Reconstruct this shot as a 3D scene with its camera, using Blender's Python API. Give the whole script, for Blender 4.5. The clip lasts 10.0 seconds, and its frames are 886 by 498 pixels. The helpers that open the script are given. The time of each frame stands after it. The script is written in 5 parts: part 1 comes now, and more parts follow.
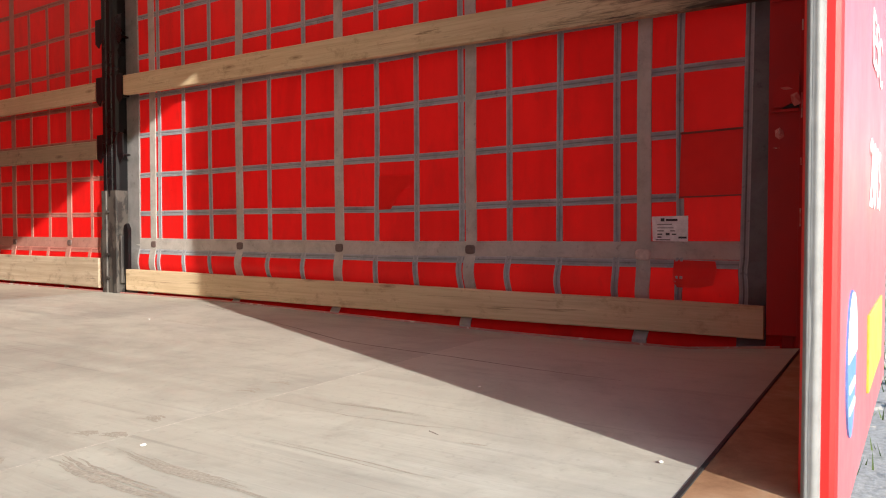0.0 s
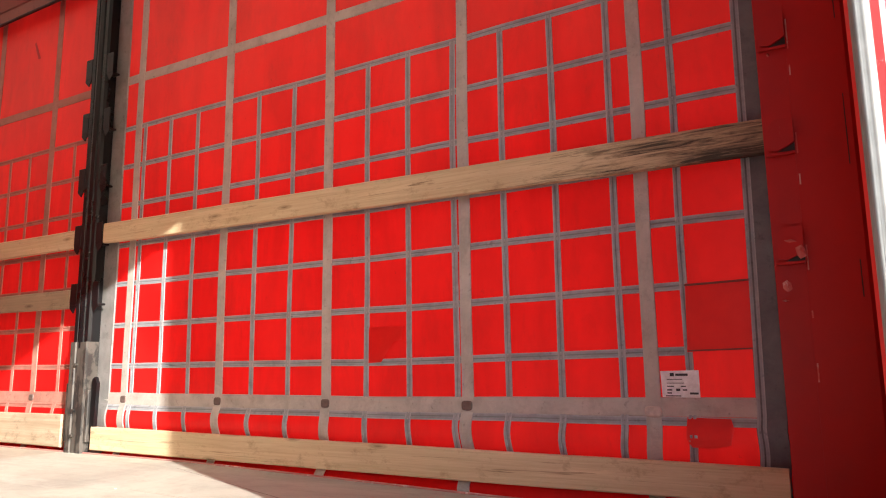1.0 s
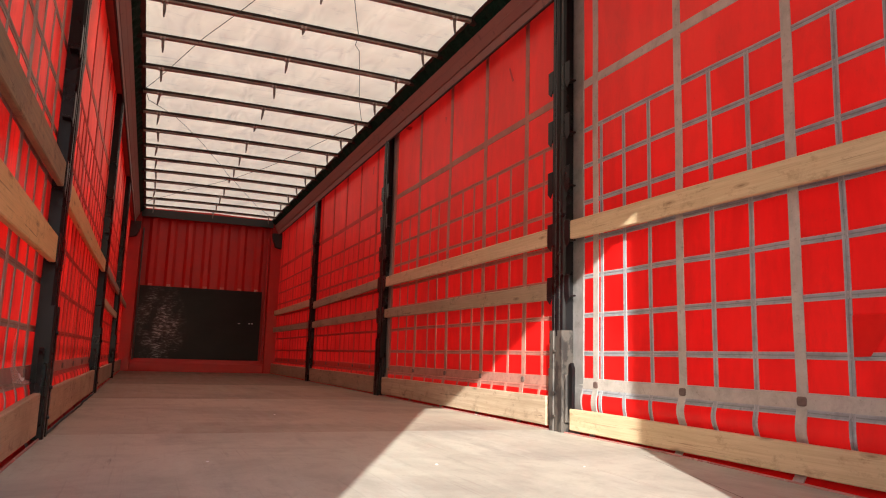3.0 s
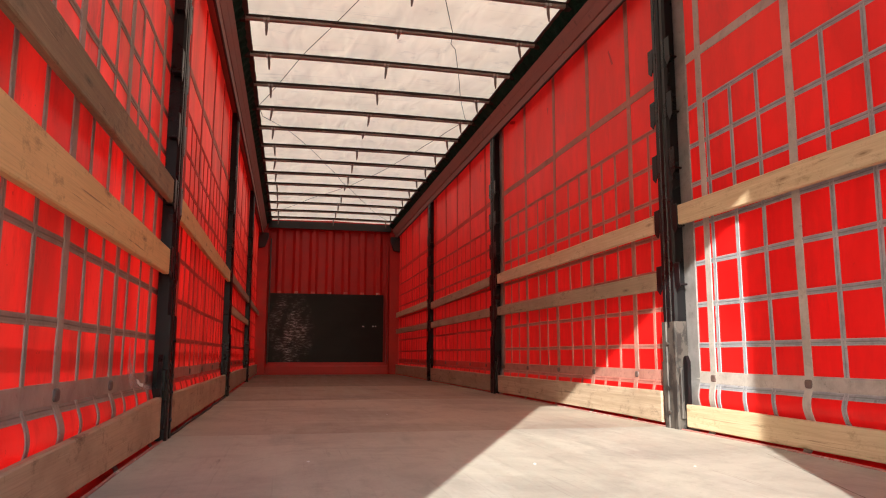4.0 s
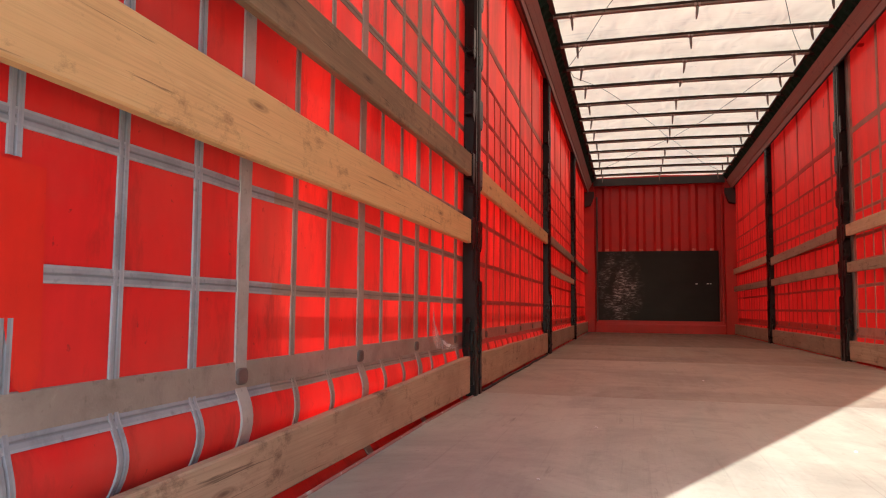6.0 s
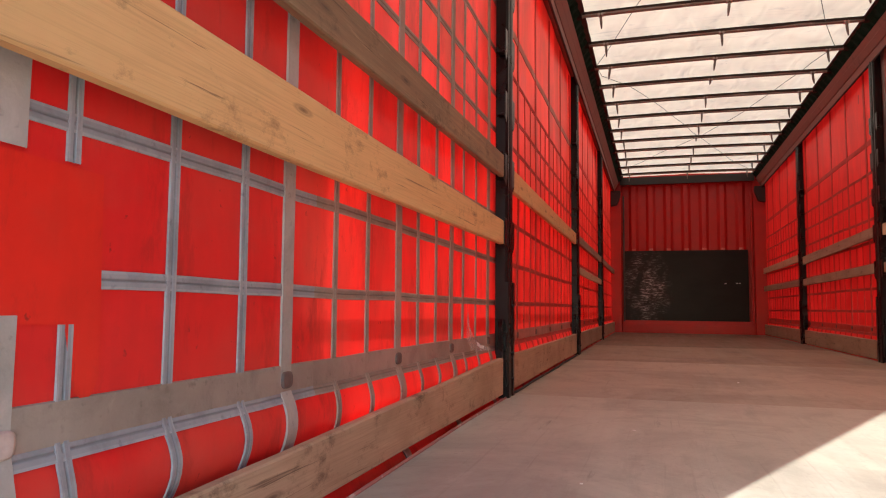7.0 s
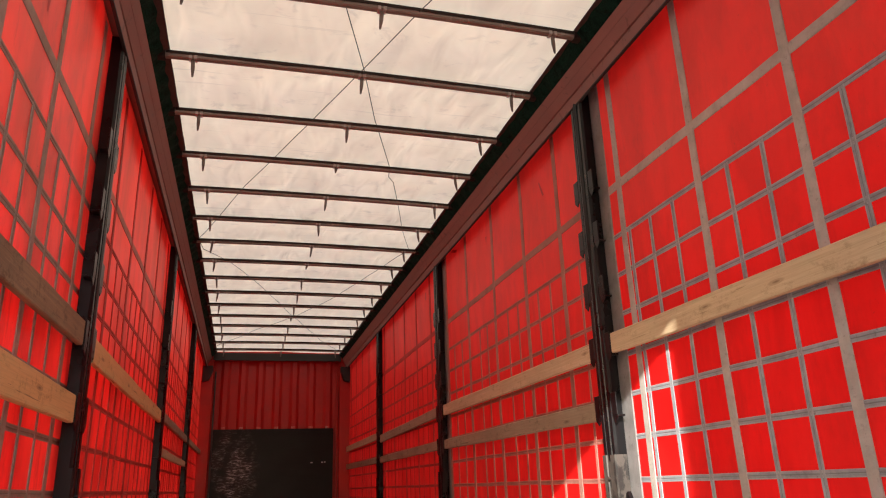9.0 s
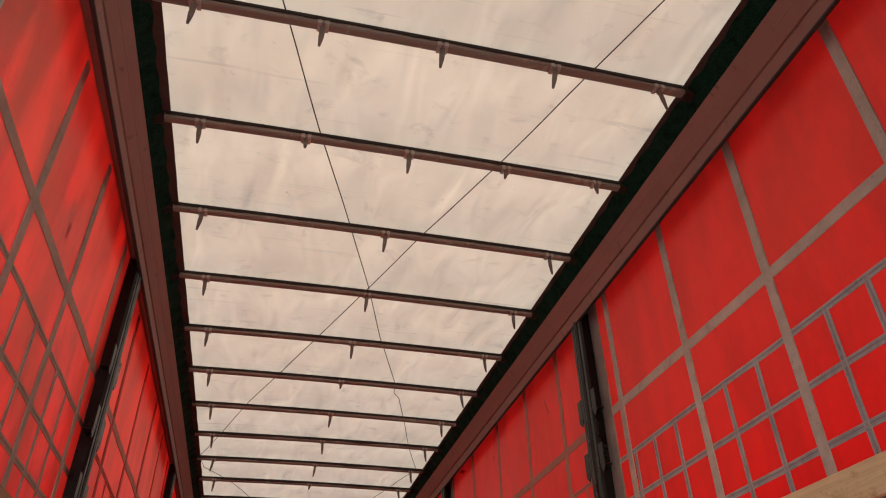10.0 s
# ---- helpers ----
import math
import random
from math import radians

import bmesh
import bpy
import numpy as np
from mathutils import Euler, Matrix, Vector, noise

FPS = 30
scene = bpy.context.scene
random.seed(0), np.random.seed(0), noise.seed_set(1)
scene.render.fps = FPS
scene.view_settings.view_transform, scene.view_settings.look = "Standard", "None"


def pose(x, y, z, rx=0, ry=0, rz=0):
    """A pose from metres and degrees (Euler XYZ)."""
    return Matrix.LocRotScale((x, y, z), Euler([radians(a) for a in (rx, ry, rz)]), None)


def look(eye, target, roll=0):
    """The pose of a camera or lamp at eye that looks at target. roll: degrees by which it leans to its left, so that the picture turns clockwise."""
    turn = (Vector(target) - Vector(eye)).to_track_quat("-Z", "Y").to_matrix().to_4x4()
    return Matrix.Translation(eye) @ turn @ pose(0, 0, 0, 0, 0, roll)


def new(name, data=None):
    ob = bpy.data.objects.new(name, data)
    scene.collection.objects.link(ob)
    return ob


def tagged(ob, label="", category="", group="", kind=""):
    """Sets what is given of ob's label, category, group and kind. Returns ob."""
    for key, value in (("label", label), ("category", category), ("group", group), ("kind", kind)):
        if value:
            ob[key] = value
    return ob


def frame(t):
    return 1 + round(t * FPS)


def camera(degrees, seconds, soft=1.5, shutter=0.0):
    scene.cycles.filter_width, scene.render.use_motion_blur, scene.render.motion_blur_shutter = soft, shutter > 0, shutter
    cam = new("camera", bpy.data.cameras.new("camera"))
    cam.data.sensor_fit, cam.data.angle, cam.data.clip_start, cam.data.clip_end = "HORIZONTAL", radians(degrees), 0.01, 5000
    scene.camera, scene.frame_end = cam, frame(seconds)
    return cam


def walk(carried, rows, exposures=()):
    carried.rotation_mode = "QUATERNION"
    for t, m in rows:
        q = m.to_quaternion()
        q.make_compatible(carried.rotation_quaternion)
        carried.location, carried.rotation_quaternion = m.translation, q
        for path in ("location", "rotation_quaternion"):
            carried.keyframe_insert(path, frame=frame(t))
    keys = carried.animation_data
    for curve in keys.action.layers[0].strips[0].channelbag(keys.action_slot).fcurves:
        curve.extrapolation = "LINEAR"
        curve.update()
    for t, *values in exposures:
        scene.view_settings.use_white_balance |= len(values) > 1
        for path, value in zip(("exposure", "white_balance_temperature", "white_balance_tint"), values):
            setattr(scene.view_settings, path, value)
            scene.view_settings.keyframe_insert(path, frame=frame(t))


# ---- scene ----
cam = camera(63.5, 10.0, soft=1.1)
PATH = [
    (0, (-1.005, -0.126, 0.3), (0.678, 0.953, 0.238), -0.1),
    (0.5, (-1.005, -0.027, 0.325), (0.709, 0.953, 0.642), -0.8),
    (1, (-0.966, -0.006, 0.358), (0.738, 0.991, 0.677), -0.7),
    (1.5, (-0.899, -0.007, 0.365), (0.779, 1.036, 0.678), -0.4),
    (2, (-0.894, -0.001, 0.355), (0.548, 1.351, 0.659), 1.1),
    (2.5, (-0.874, -0.003, 0.338), (0.204, 1.654, 0.644), 1.7),
    (2.8, (-0.848, -0.007, 0.341), (0.03, 1.765, 0.64), 1.5),
    (3, (-0.84, -0.017, 0.327), (-0.097, 1.815, 0.627), 1.7),
    (3.2, (-0.824, -0.03, 0.32), (-0.221, 1.854, 0.617), 1.8),
    (4.3, (-0.66, 0.036, 0.336), (-0.252, 1.974, 0.618), -0.0),
    (4.5, (-0.641, 0.06, 0.35), (-0.232, 2.004, 0.588), -0.0),
    (5, (-0.6, 0.046, 0.363), (-0.222, 2.0, 0.564), -0.3),
    (5.5, (-0.535, 0.022, 0.366), (-0.589, 2.014, 0.536), 0.3),
    (6, (-0.508, 0.017, 0.364), (-1.009, 1.946, 0.527), 0.6),
    (6.2, (-0.511, 0.016, 0.362), (-1.141, 1.907, 0.523), 0.7),
    (7.3, (-0.565, 0.009, 0.376), (-1.019, 1.95, 0.537), 0.4),
    (7.5, (-0.57, -0.002, 0.377), (-0.851, 1.971, 0.544), -0.1),
    (8, (-0.578, 0.015, 0.369), (-0.348, 1.994, 0.548), -1.4),
    (8.5, (-0.58, 0.025, 0.365), (-0.092, 1.886, 0.913), -2.3),
    (9, (-0.554, 0.016, 0.379), (-0.039, 1.845, 1.004), -2.0),
    (9.5, (-0.501, 0.016, 0.384), (-0.045, 1.717, 1.331), -1.4),
    (10, (-0.462, -0.032, 0.393), (-0.051, 1.551, 1.544), -1.2),
]
EXPOSURES = [(0.0, 1.36), (0.5, 1.99), (1.0, 2.21), (1.5, 2.24), (2.0, 2.07), (2.5, 1.97), (3.2, 1.94), (4.5, 1.95), (5.0, 1.79), (5.5, 1.96), (6.0, 2.28), (7.5, 2.17), (8.0, 1.80), (8.5, 1.83), (9.0, 1.90), (10.0, 1.58)]
walk(cam, [(t, look(eye, target, roll)) for t, eye, target, roll in PATH], EXPOSURES)

# ---- light ----
SUN_WAY = Vector((0.462, 1.0, -0.472)).normalized()
sun_data = bpy.data.lights.new("sun", "SUN")
sun_data.energy, sun_data.angle, sun_data.color = 3.12, radians(0.55), (1.0, 0.94, 0.86)
sun = new("sun", sun_data)
sun.matrix_world = look(-SUN_WAY * 30, (0, 0, 0))

world = bpy.data.worlds.new("sky")
scene.world = world
world.use_nodes = True
wn = world.node_tree.nodes
sky = wn.new("ShaderNodeTexSky")
sky.sky_type, sky.sun_disc = "NISHITA", False
sky.sun_elevation, sky.sun_rotation = radians(23.2), radians(204.8)
wn["Background"].inputs["Strength"].default_value = 0.15
world.node_tree.links.new(sky.outputs[0], wn["Background"].inputs["Color"])


# ---- materials ----
class Nodes:
    """A small builder for node materials."""

    def __init__(self, name):
        self.mat = bpy.data.materials.new(name)
        self.mat.use_nodes = True
        self.tree = self.mat.node_tree
        self.n = self.tree.nodes
        self.bsdf = self.n["Principled BSDF"]
        self.out = self.n["Material Output"]
        self.coord = self.n.new("ShaderNodeTexCoord")

    def link(self, a, b):
        self.tree.links.new(a, b)

    def mapped(self, scale, shift_random=False):
        m = self.n.new("ShaderNodeMapping")
        m.inputs["Scale"].default_value = scale
        self.link(self.coord.outputs["Object"], m.inputs["Vector"])
        if shift_random:
            info = self.n.new("ShaderNodeObjectInfo")
            mul = self.n.new("ShaderNodeMath")
            mul.operation = "MULTIPLY"
            mul.inputs[1].default_value = 37.0
            self.link(info.outputs["Random"], mul.inputs[0])
            comb = self.n.new("ShaderNodeCombineXYZ")
            for k in range(3):
                self.link(mul.outputs[0], comb.inputs[k])
            self.link(comb.outputs[0], m.inputs["Location"])
        return m.outputs[0]

    def noise(self, vec, scale=5.0, detail=5.0, rough=0.55, distort=0.0):
        t = self.n.new("ShaderNodeTexNoise")
        t.inputs["Scale"].default_value = scale
        t.inputs["Detail"].default_value = detail
        t.inputs["Roughness"].default_value = rough
        t.inputs["Distortion"].default_value = distort
        self.link(vec, t.inputs["Vector"])
        return t.outputs["Fac"]

    def ramp(self, fac, stops):
        r = self.n.new("ShaderNodeValToRGB")
        e = r.color_ramp.elements
        while len(e) < len(stops):
            e.new(0.5)
        for k, (p, c) in enumerate(stops):
            e[k].position = p
            e[k].color = (*c, 1.0) if len(c) == 3 else c
        self.link(fac, r.inputs["Fac"])
        return r.outputs["Color"]

    def grey(self, fac, p0, v0, p1, v1):
        return self.ramp(fac, [(p0, (v0,) * 3), (p1, (v1,) * 3)])

    def mix(self, fac, a, b, mode="MIX"):
        m = self.n.new("ShaderNodeMix")
        m.data_type, m.blend_type = "RGBA", mode
        for v, sock in ((fac, m.inputs[0]), (a, m.inputs[6]), (b, m.inputs[7])):
            if isinstance(v, (int, float)):
                sock.default_value = v
            elif isinstance(v, tuple):
                sock.default_value = (*v, 1.0)
            else:
                self.link(v, sock)
        return m.outputs[2]

    def bump(self, height, strength, distance=0.01):
        b = self.n.new("ShaderNodeBump")
        b.inputs["Strength"].default_value = strength
        b.inputs["Distance"].default_value = distance
        self.link(height, b.inputs["Height"])
        self.link(b.outputs[0], self.bsdf.inputs["Normal"])
        return b.outputs[0]

    def set(self, color=None, rough=None, metal=None, spec=None):
        for v, key in ((color, "Base Color"), (rough, "Roughness"), (metal, "Metallic"), (spec, "Specular IOR Level")):
            if v is None:
                continue
            if isinstance(v, tuple):
                self.bsdf.inputs[key].default_value = (*v, 1.0)
            elif isinstance(v, (int, float)):
                self.bsdf.inputs[key].default_value = v
            else:
                self.link(v, self.bsdf.inputs[key])

    def see_through(self, color, share, normal=None):
        """Lets daylight through a thin cloth."""
        tr = self.n.new("ShaderNodeBsdfTranslucent")
        if isinstance(color, tuple):
            tr.inputs["Color"].default_value = (*color, 1.0)
        else:
            self.link(color, tr.inputs["Color"])
        if normal is not None:
            self.link(normal, tr.inputs["Normal"])
        mix = self.n.new("ShaderNodeMixShader")
        mix.inputs[0].default_value = share
        self.link(self.bsdf.outputs[0], mix.inputs[1])
        self.link(tr.outputs[0], mix.inputs[2])
        self.link(mix.outputs[0], self.out.inputs["Surface"])


def plain(name, color, rough=0.5, metal=0.0, var=0.15, scale=9.0, grime=(0.05, 0.045, 0.04), grime_share=0.25, bump=0.15, spec=0.5):
    """Paint, steel or plastic with grime and fine unevenness."""
    k = Nodes(name)
    v = k.mapped((1, 1, 1), True)
    n1 = k.noise(v, scale, 6, 0.6)
    n2 = k.noise(v, scale * 7, 4, 0.6)
    lo = tuple(c * (1 - var) for c in color)
    hi = tuple(min(1.0, c * (1 + var)) for c in color)
    col = k.ramp(n2, [(0.3, lo), (0.7, hi)])
    col = k.mix(k.grey(n1, 0.5, 0.0, 0.75, grime_share), col, grime)
    k.set(col, k.grey(n1, 0.3, rough * 0.85, 0.7, min(1.0, rough * 1.2)), metal, spec)
    k.bump(n2, bump, 0.003)
    return k.mat


def curtain_material(name, clean, haze, haze_share, smear_share, share=0.20, shade=0.7, dust_sheen=0.28):
    """Red PVC cloth: haze, upright smears and drips of dirt, roof sheen painted in up high, light through it."""
    k = Nodes(name)
    v = k.mapped((1, 1, 1))
    n1 = k.noise(v, 1.7, 6, 0.6, 0.3)
    n2 = k.noise(v, 11.0, 5, 0.65)
    tall = k.noise(k.mapped((1, 1.3, 0.5)), 6.0, 6, 0.68, 0.2)
    drip = k.noise(k.mapped((1, 5.0, 1.6)), 2.0, 7, 0.72, 0.3)
    spots = k.noise(v, 38.0, 3, 0.6)
    col = k.ramp(n2, [(0.3, tuple(c * 0.9 for c in clean)), (0.7, clean)])
    col = k.mix(k.grey(n1, 0.42, 0.0, 0.72, haze_share), col, haze)
    col = k.mix(k.grey(tall, 0.52, 0.0, 0.72, smear_share), col, (0.30, 0.022, 0.017))
    col = k.mix(k.grey(drip, 0.60, 0.0, 0.72, smear_share * 0.8), col, (0.16, 0.022, 0.018))
    col = k.mix(k.grey(spots, 0.70, 0.0, 0.76, smear_share * 0.9), col, (0.10, 0.02, 0.016))
    # paler towards the top: dirt film plus the roof's reflected sheen, as colour
    sep = k.n.new("ShaderNodeSeparateXYZ")
    k.link(k.coord.outputs["Object"], sep.inputs[0])
    rise = k.n.new("ShaderNodeMapRange")
    for key, val in (("From Min", 1.1), ("From Max", 2.0), ("To Min", 0.0), ("To Max", dust_sheen)):
        rise.inputs[key].default_value = val
    k.link(sep.outputs["Z"], rise.inputs["Value"])
    film = k.mix(1.0, rise.outputs[0], k.grey(n1, 0.3, 0.35, 0.65, 1.0), "MULTIPLY")
    col = k.mix(film, col, (0.60, 0.20, 0.14))
    k.set(col, k.grey(n1, 0.3, 0.34, 0.7, 0.52), 0.0, 0.32)
    nrm = k.bump(n2, 0.14, 0.004)
    k.see_through(k.mix(k.grey(k.noise(k.mapped((1, 2.0, 0.6)), 2.6, 4, 0.6, 0.4), 0.40, 0.0, 0.60, shade), (0.92, 0.014, 0.010), (0.20, 0.006, 0.005)), share)
    return k.mat


def patch_material(lo=(0.73, 0.010, 0.009), hi=(0.82, 0.016, 0.012), share=0.25):
    k = Nodes("red_pvc_patch")
    n = k.noise(k.mapped((1, 1, 1)), 14.0, 5, 0.6)
    k.set(k.ramp(n, [(0.3, lo), (0.7, hi)]), 0.42)
    k.bump(n, 0.2, 0.003)
    k.see_through((0.8, 0.015, 0.01), share)
    return k.mat


def webbing_material(name, lo, hi, share, lanes=False):
    """Woven strip; lanes gives it pale welded edges and a dark groove."""
    k = Nodes(name)
    v = k.mapped((1, 1, 1), True)
    weave = k.noise(k.mapped((1, 1, 1)), 240.0, 2, 0.5)
    dirt = k.noise(v, 6.0, 6, 0.65)
    blot = k.noise(v, 11.0, 6, 0.72, 0.4)
    spots = k.noise(v, 43.0, 3, 0.6)
    col = k.ramp(dirt, [(0.32, lo), (0.68, hi)])
    if lanes:
        sep = k.n.new("ShaderNodeSeparateXYZ")
        k.link(k.coord.outputs["UV"], sep.inputs[0])
        edge = tuple(min(0.6, c * 1.06 + 0.01) for c in hi)
        dark = tuple(c * 0.6 for c in lo)
        rim = k.ramp(sep.outputs["X"], [(0.0, (1, 1, 1)), (0.14, (0.8,) * 3), (0.2, (0, 0, 0)), (0.80, (0, 0, 0)), (0.86, (0.8,) * 3), (1.0, (1, 1, 1))])
        groove = k.ramp(sep.outputs["X"], [(0.0, (0, 0, 0)), (0.40, (0, 0, 0)), (0.47, (0.7,) * 3), (0.53, (0.7,) * 3), (0.60, (0, 0, 0))])
        col = k.mix(rim, col, edge)
        col = k.mix(groove, col, dark)
    col = k.mix(k.grey(blot, 0.48, 0.0, 0.66, 0.50), col, tuple(c * 0.6 for c in lo))
    col = k.mix(k.grey(blot, 0.30, 0.35, 0.42, 0.0), col, tuple(min(0.7, c * 1.3) for c in hi))
    col = k.mix(k.grey(spots, 0.62, 0.0, 0.74, 0.55), col, tuple(c * 0.35 for c in lo))
    k.set(col, 0.62)
    k.bump(weave, 0.25, 0.002)
    k.see_through(tuple(c * 0.8 for c in hi), share)
    return k.mat


def wood_material(name, lo, hi, dark, dirt_share, charred=False, grain_share=1.0):
    """Sawn board: long grain, knots, cracks, pale scrapes and smudges of dirt."""
    k = Nodes(name)
    grain = k.noise(k.mapped((22, 0.8, 22), True), 2.0, 7, 0.62, 0.5)
    fine = k.noise(k.mapped((150, 2.5, 150), True), 1.6, 4, 0.6)
    broad = k.noise(k.mapped((1, 0.55, 1), True), 4.0, 4, 0.6)
    smudge = k.noise(k.mapped((1, 0.6, 1), True), 13.0, 8, 0.78, 0.15)
    crack = k.noise(k.mapped((34, 0.9, 34), True), 2.3, 4, 0.6, 0.8)
    scrape = k.noise(k.mapped((16, 2.2, 30), True), 1.6, 5, 0.7, 0.6)
    mid = tuple((a + b) / 2 for a, b in zip(lo, hi))
    low = tuple(m + (a - m) * grain_share for a, m in zip(lo, mid))
    high = tuple(m + (a - m) * grain_share for a, m in zip(hi, mid))
    col = k.ramp(grain, [(0.30, low), (0.62, high)])
    col = k.mix(k.grey(fine, 0.45, 0.0, 0.75, 0.28), col, dark)
    col = k.mix(k.grey(broad, 0.45, 0.0, 0.75, dirt_share), col, tuple(0.45 * d + 0.55 * a for d, a in zip(dark, lo)))
    col = k.mix(k.grey(scrape, 0.60, 0.0, 0.70, 0.55), col, tuple(min(0.8, c * 1.12) for c in hi))
    col = k.mix(k.grey(crack, 0.64, 0.0, 0.69, 0.7), col, tuple(c * 0.6 for c in dark))
    col = k.mix(k.grey(smudge, 0.54, 0.0, 0.68, 0.35 + dirt_share * 0.6), col, tuple(c * 0.8 for c in dark))
    # knots on the broad faces
    sep = k.n.new("ShaderNodeSeparateXYZ")
    k.link(k.mapped((1, 2.3, 10.0), True), sep.inputs[0])
    flat = k.n.new("ShaderNodeCombineXYZ")
    k.link(sep.outputs["Y"], flat.inputs[0])
    k.link(sep.outputs["Z"], flat.inputs[1])
    vor = k.n.new("ShaderNodeTexVoronoi")
    vor.voronoi_dimensions = "2D"
    vor.inputs["Scale"].default_value = 1.0
    k.link(flat.outputs[0], vor.inputs["Vector"])
    knot = k.ramp(vor.outputs["Distance"], [(0.0, (0.9,) * 3), (0.04, (0.6,) * 3), (0.055, (0.3,) * 3), (0.075, (0.4,) * 3), (0.11, (0, 0, 0))])
    pick = k.n.new("ShaderNodeSeparateColor")
    k.link(vor.outputs["Color"], pick.inputs[0])
    gate = k.grey(pick.outputs[0], 0.62, 0.0, 0.66, 1.0)
    knot = k.mix(1.0, knot, gate, "MULTIPLY")
    col = k.mix(knot, col, tuple(c * 0.75 for c in dark))
    if charred:
        sep = k.n.new("ShaderNodeSeparateXYZ")
        k.link(k.coord.outputs["Object"], sep.inputs[0])
        add = k.n.new("ShaderNodeMath")
        add.operation = "MULTIPLY_ADD"
        add.inputs[1].default_value = 4.0
        # local y runs from -1.54 at the burnt end, local z from -0.05 to 0.05
        k.link(k.noise(k.mapped((20, 3.2, 46)), 1.5, 9, 0.72, 0.5), add.inputs[0])
        k.link(sep.outputs["Y"], add.inputs[2])
        low = k.n.new("ShaderNodeMath")
        low.operation = "MULTIPLY_ADD"
        low.inputs[1].default_value = 4.2
        k.link(sep.outputs["Z"], low.inputs[0])
        k.link(add.outputs[0], low.inputs[2])
        rng = k.n.new("ShaderNodeMapRange")
        for key, val in (("From Min", 0.36), ("From Max", 1.10), ("To Min", 0.95), ("To Max", 0.0)):
            rng.inputs[key].default_value = val
        k.link(low.outputs[0], rng.inputs["Value"])
        brown = k.n.new("ShaderNodeMapRange")
        for key, val in (("From Min", -1.50), ("From Max", -0.95), ("To Min", 0.62), ("To Max", 0.0)):
            brown.inputs[key].default_value = val
        k.link(sep.outputs["Y"], brown.inputs["Value"])
        col = k.mix(brown.outputs[0], col, (0.235, 0.165, 0.10))
        col = k.mix(rng.outputs[0], col, (0.030, 0.022, 0.016))
    info = k.n.new("ShaderNodeObjectInfo")
    shade = k.grey(info.outputs["Random"], 0.0, 0.84, 1.0, 1.0)
    col = k.mix(1.0, col, shade, "MULTIPLY")
    k.set(col, k.grey(grain, 0.3, 0.62, 0.7, 0.8))
    k.bump(k.mix(0.5, fine, crack), 0.4, 0.003)
    return k.mat


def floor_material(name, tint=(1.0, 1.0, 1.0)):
    """Grey worn plywood: long scuffs, dark rubs, pale dust; tint can carry shade."""
    k = Nodes(name)
    v = k.mapped((1, 1, 1), True)
    streak = k.noise(k.mapped((9, 0.45, 1), True), 1.5, 7, 0.65, 0.35)
    scratch = k.noise(k.mapped((42, 0.8, 1), True), 1.4, 5, 0.7, 0.2)
    blot = k.noise(v, 1.3, 7, 0.65, 0.6)
    fine = k.noise(v, 60, 4, 0.6)
    mottle = k.noise(k.mapped((1.6, 1.0, 1), True), 5.5, 6, 0.7, 0.8)
    col = k.ramp(streak, [(0.28, (0.42, 0.405, 0.35)), (0.5, (0.465, 0.45, 0.39)), (0.72, (0.51, 0.495, 0.43))])
    col = k.mix(k.grey(blot, 0.44, 0.0, 0.66, 0.75), col, (0.275, 0.26, 0.235))
    scuff = k.noise(k.mapped((7.0, 1.0, 1), True), 1.7, 6, 0.68, 0.2)
    col = k.mix(k.grey(scuff, 0.56, 0.0, 0.72, 0.34), col, (0.20, 0.185, 0.165))
    col = k.mix(k.grey(scratch, 0.60, 0.0, 0.72, 0.35), col, (0.17, 0.155, 0.135))
    rub = k.noise(k.mapped((13.0, 1.1, 1), True), 1.1, 6, 0.72, 0.3)
    col = k.mix(k.grey(rub, 0.66, 0.0, 0.74, 0.5), col, (0.10, 0.09, 0.08))
    pale = k.noise(k.mapped((2.2, 0.7, 1), True), 1.9, 6, 0.7, 0.2)
    col = k.mix(k.grey(pale, 0.54, 0.0, 0.70, 0.45), col, (0.55, 0.545, 0.50))
    col = k.mix(k.grey(mottle, 0.52, 0.0, 0.72, 0.42), col, (0.27, 0.25, 0.215))
    col = k.mix(k.grey(fine, 0.58, 0.0, 0.78, 0.42), col, (0.23, 0.21, 0.185))
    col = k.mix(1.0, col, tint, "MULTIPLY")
    k.set(col, k.grey(streak, 0.3, 0.5, 0.7, 0.72))
    k.bump(scratch, 0.25, 0.004)
    return k.mat


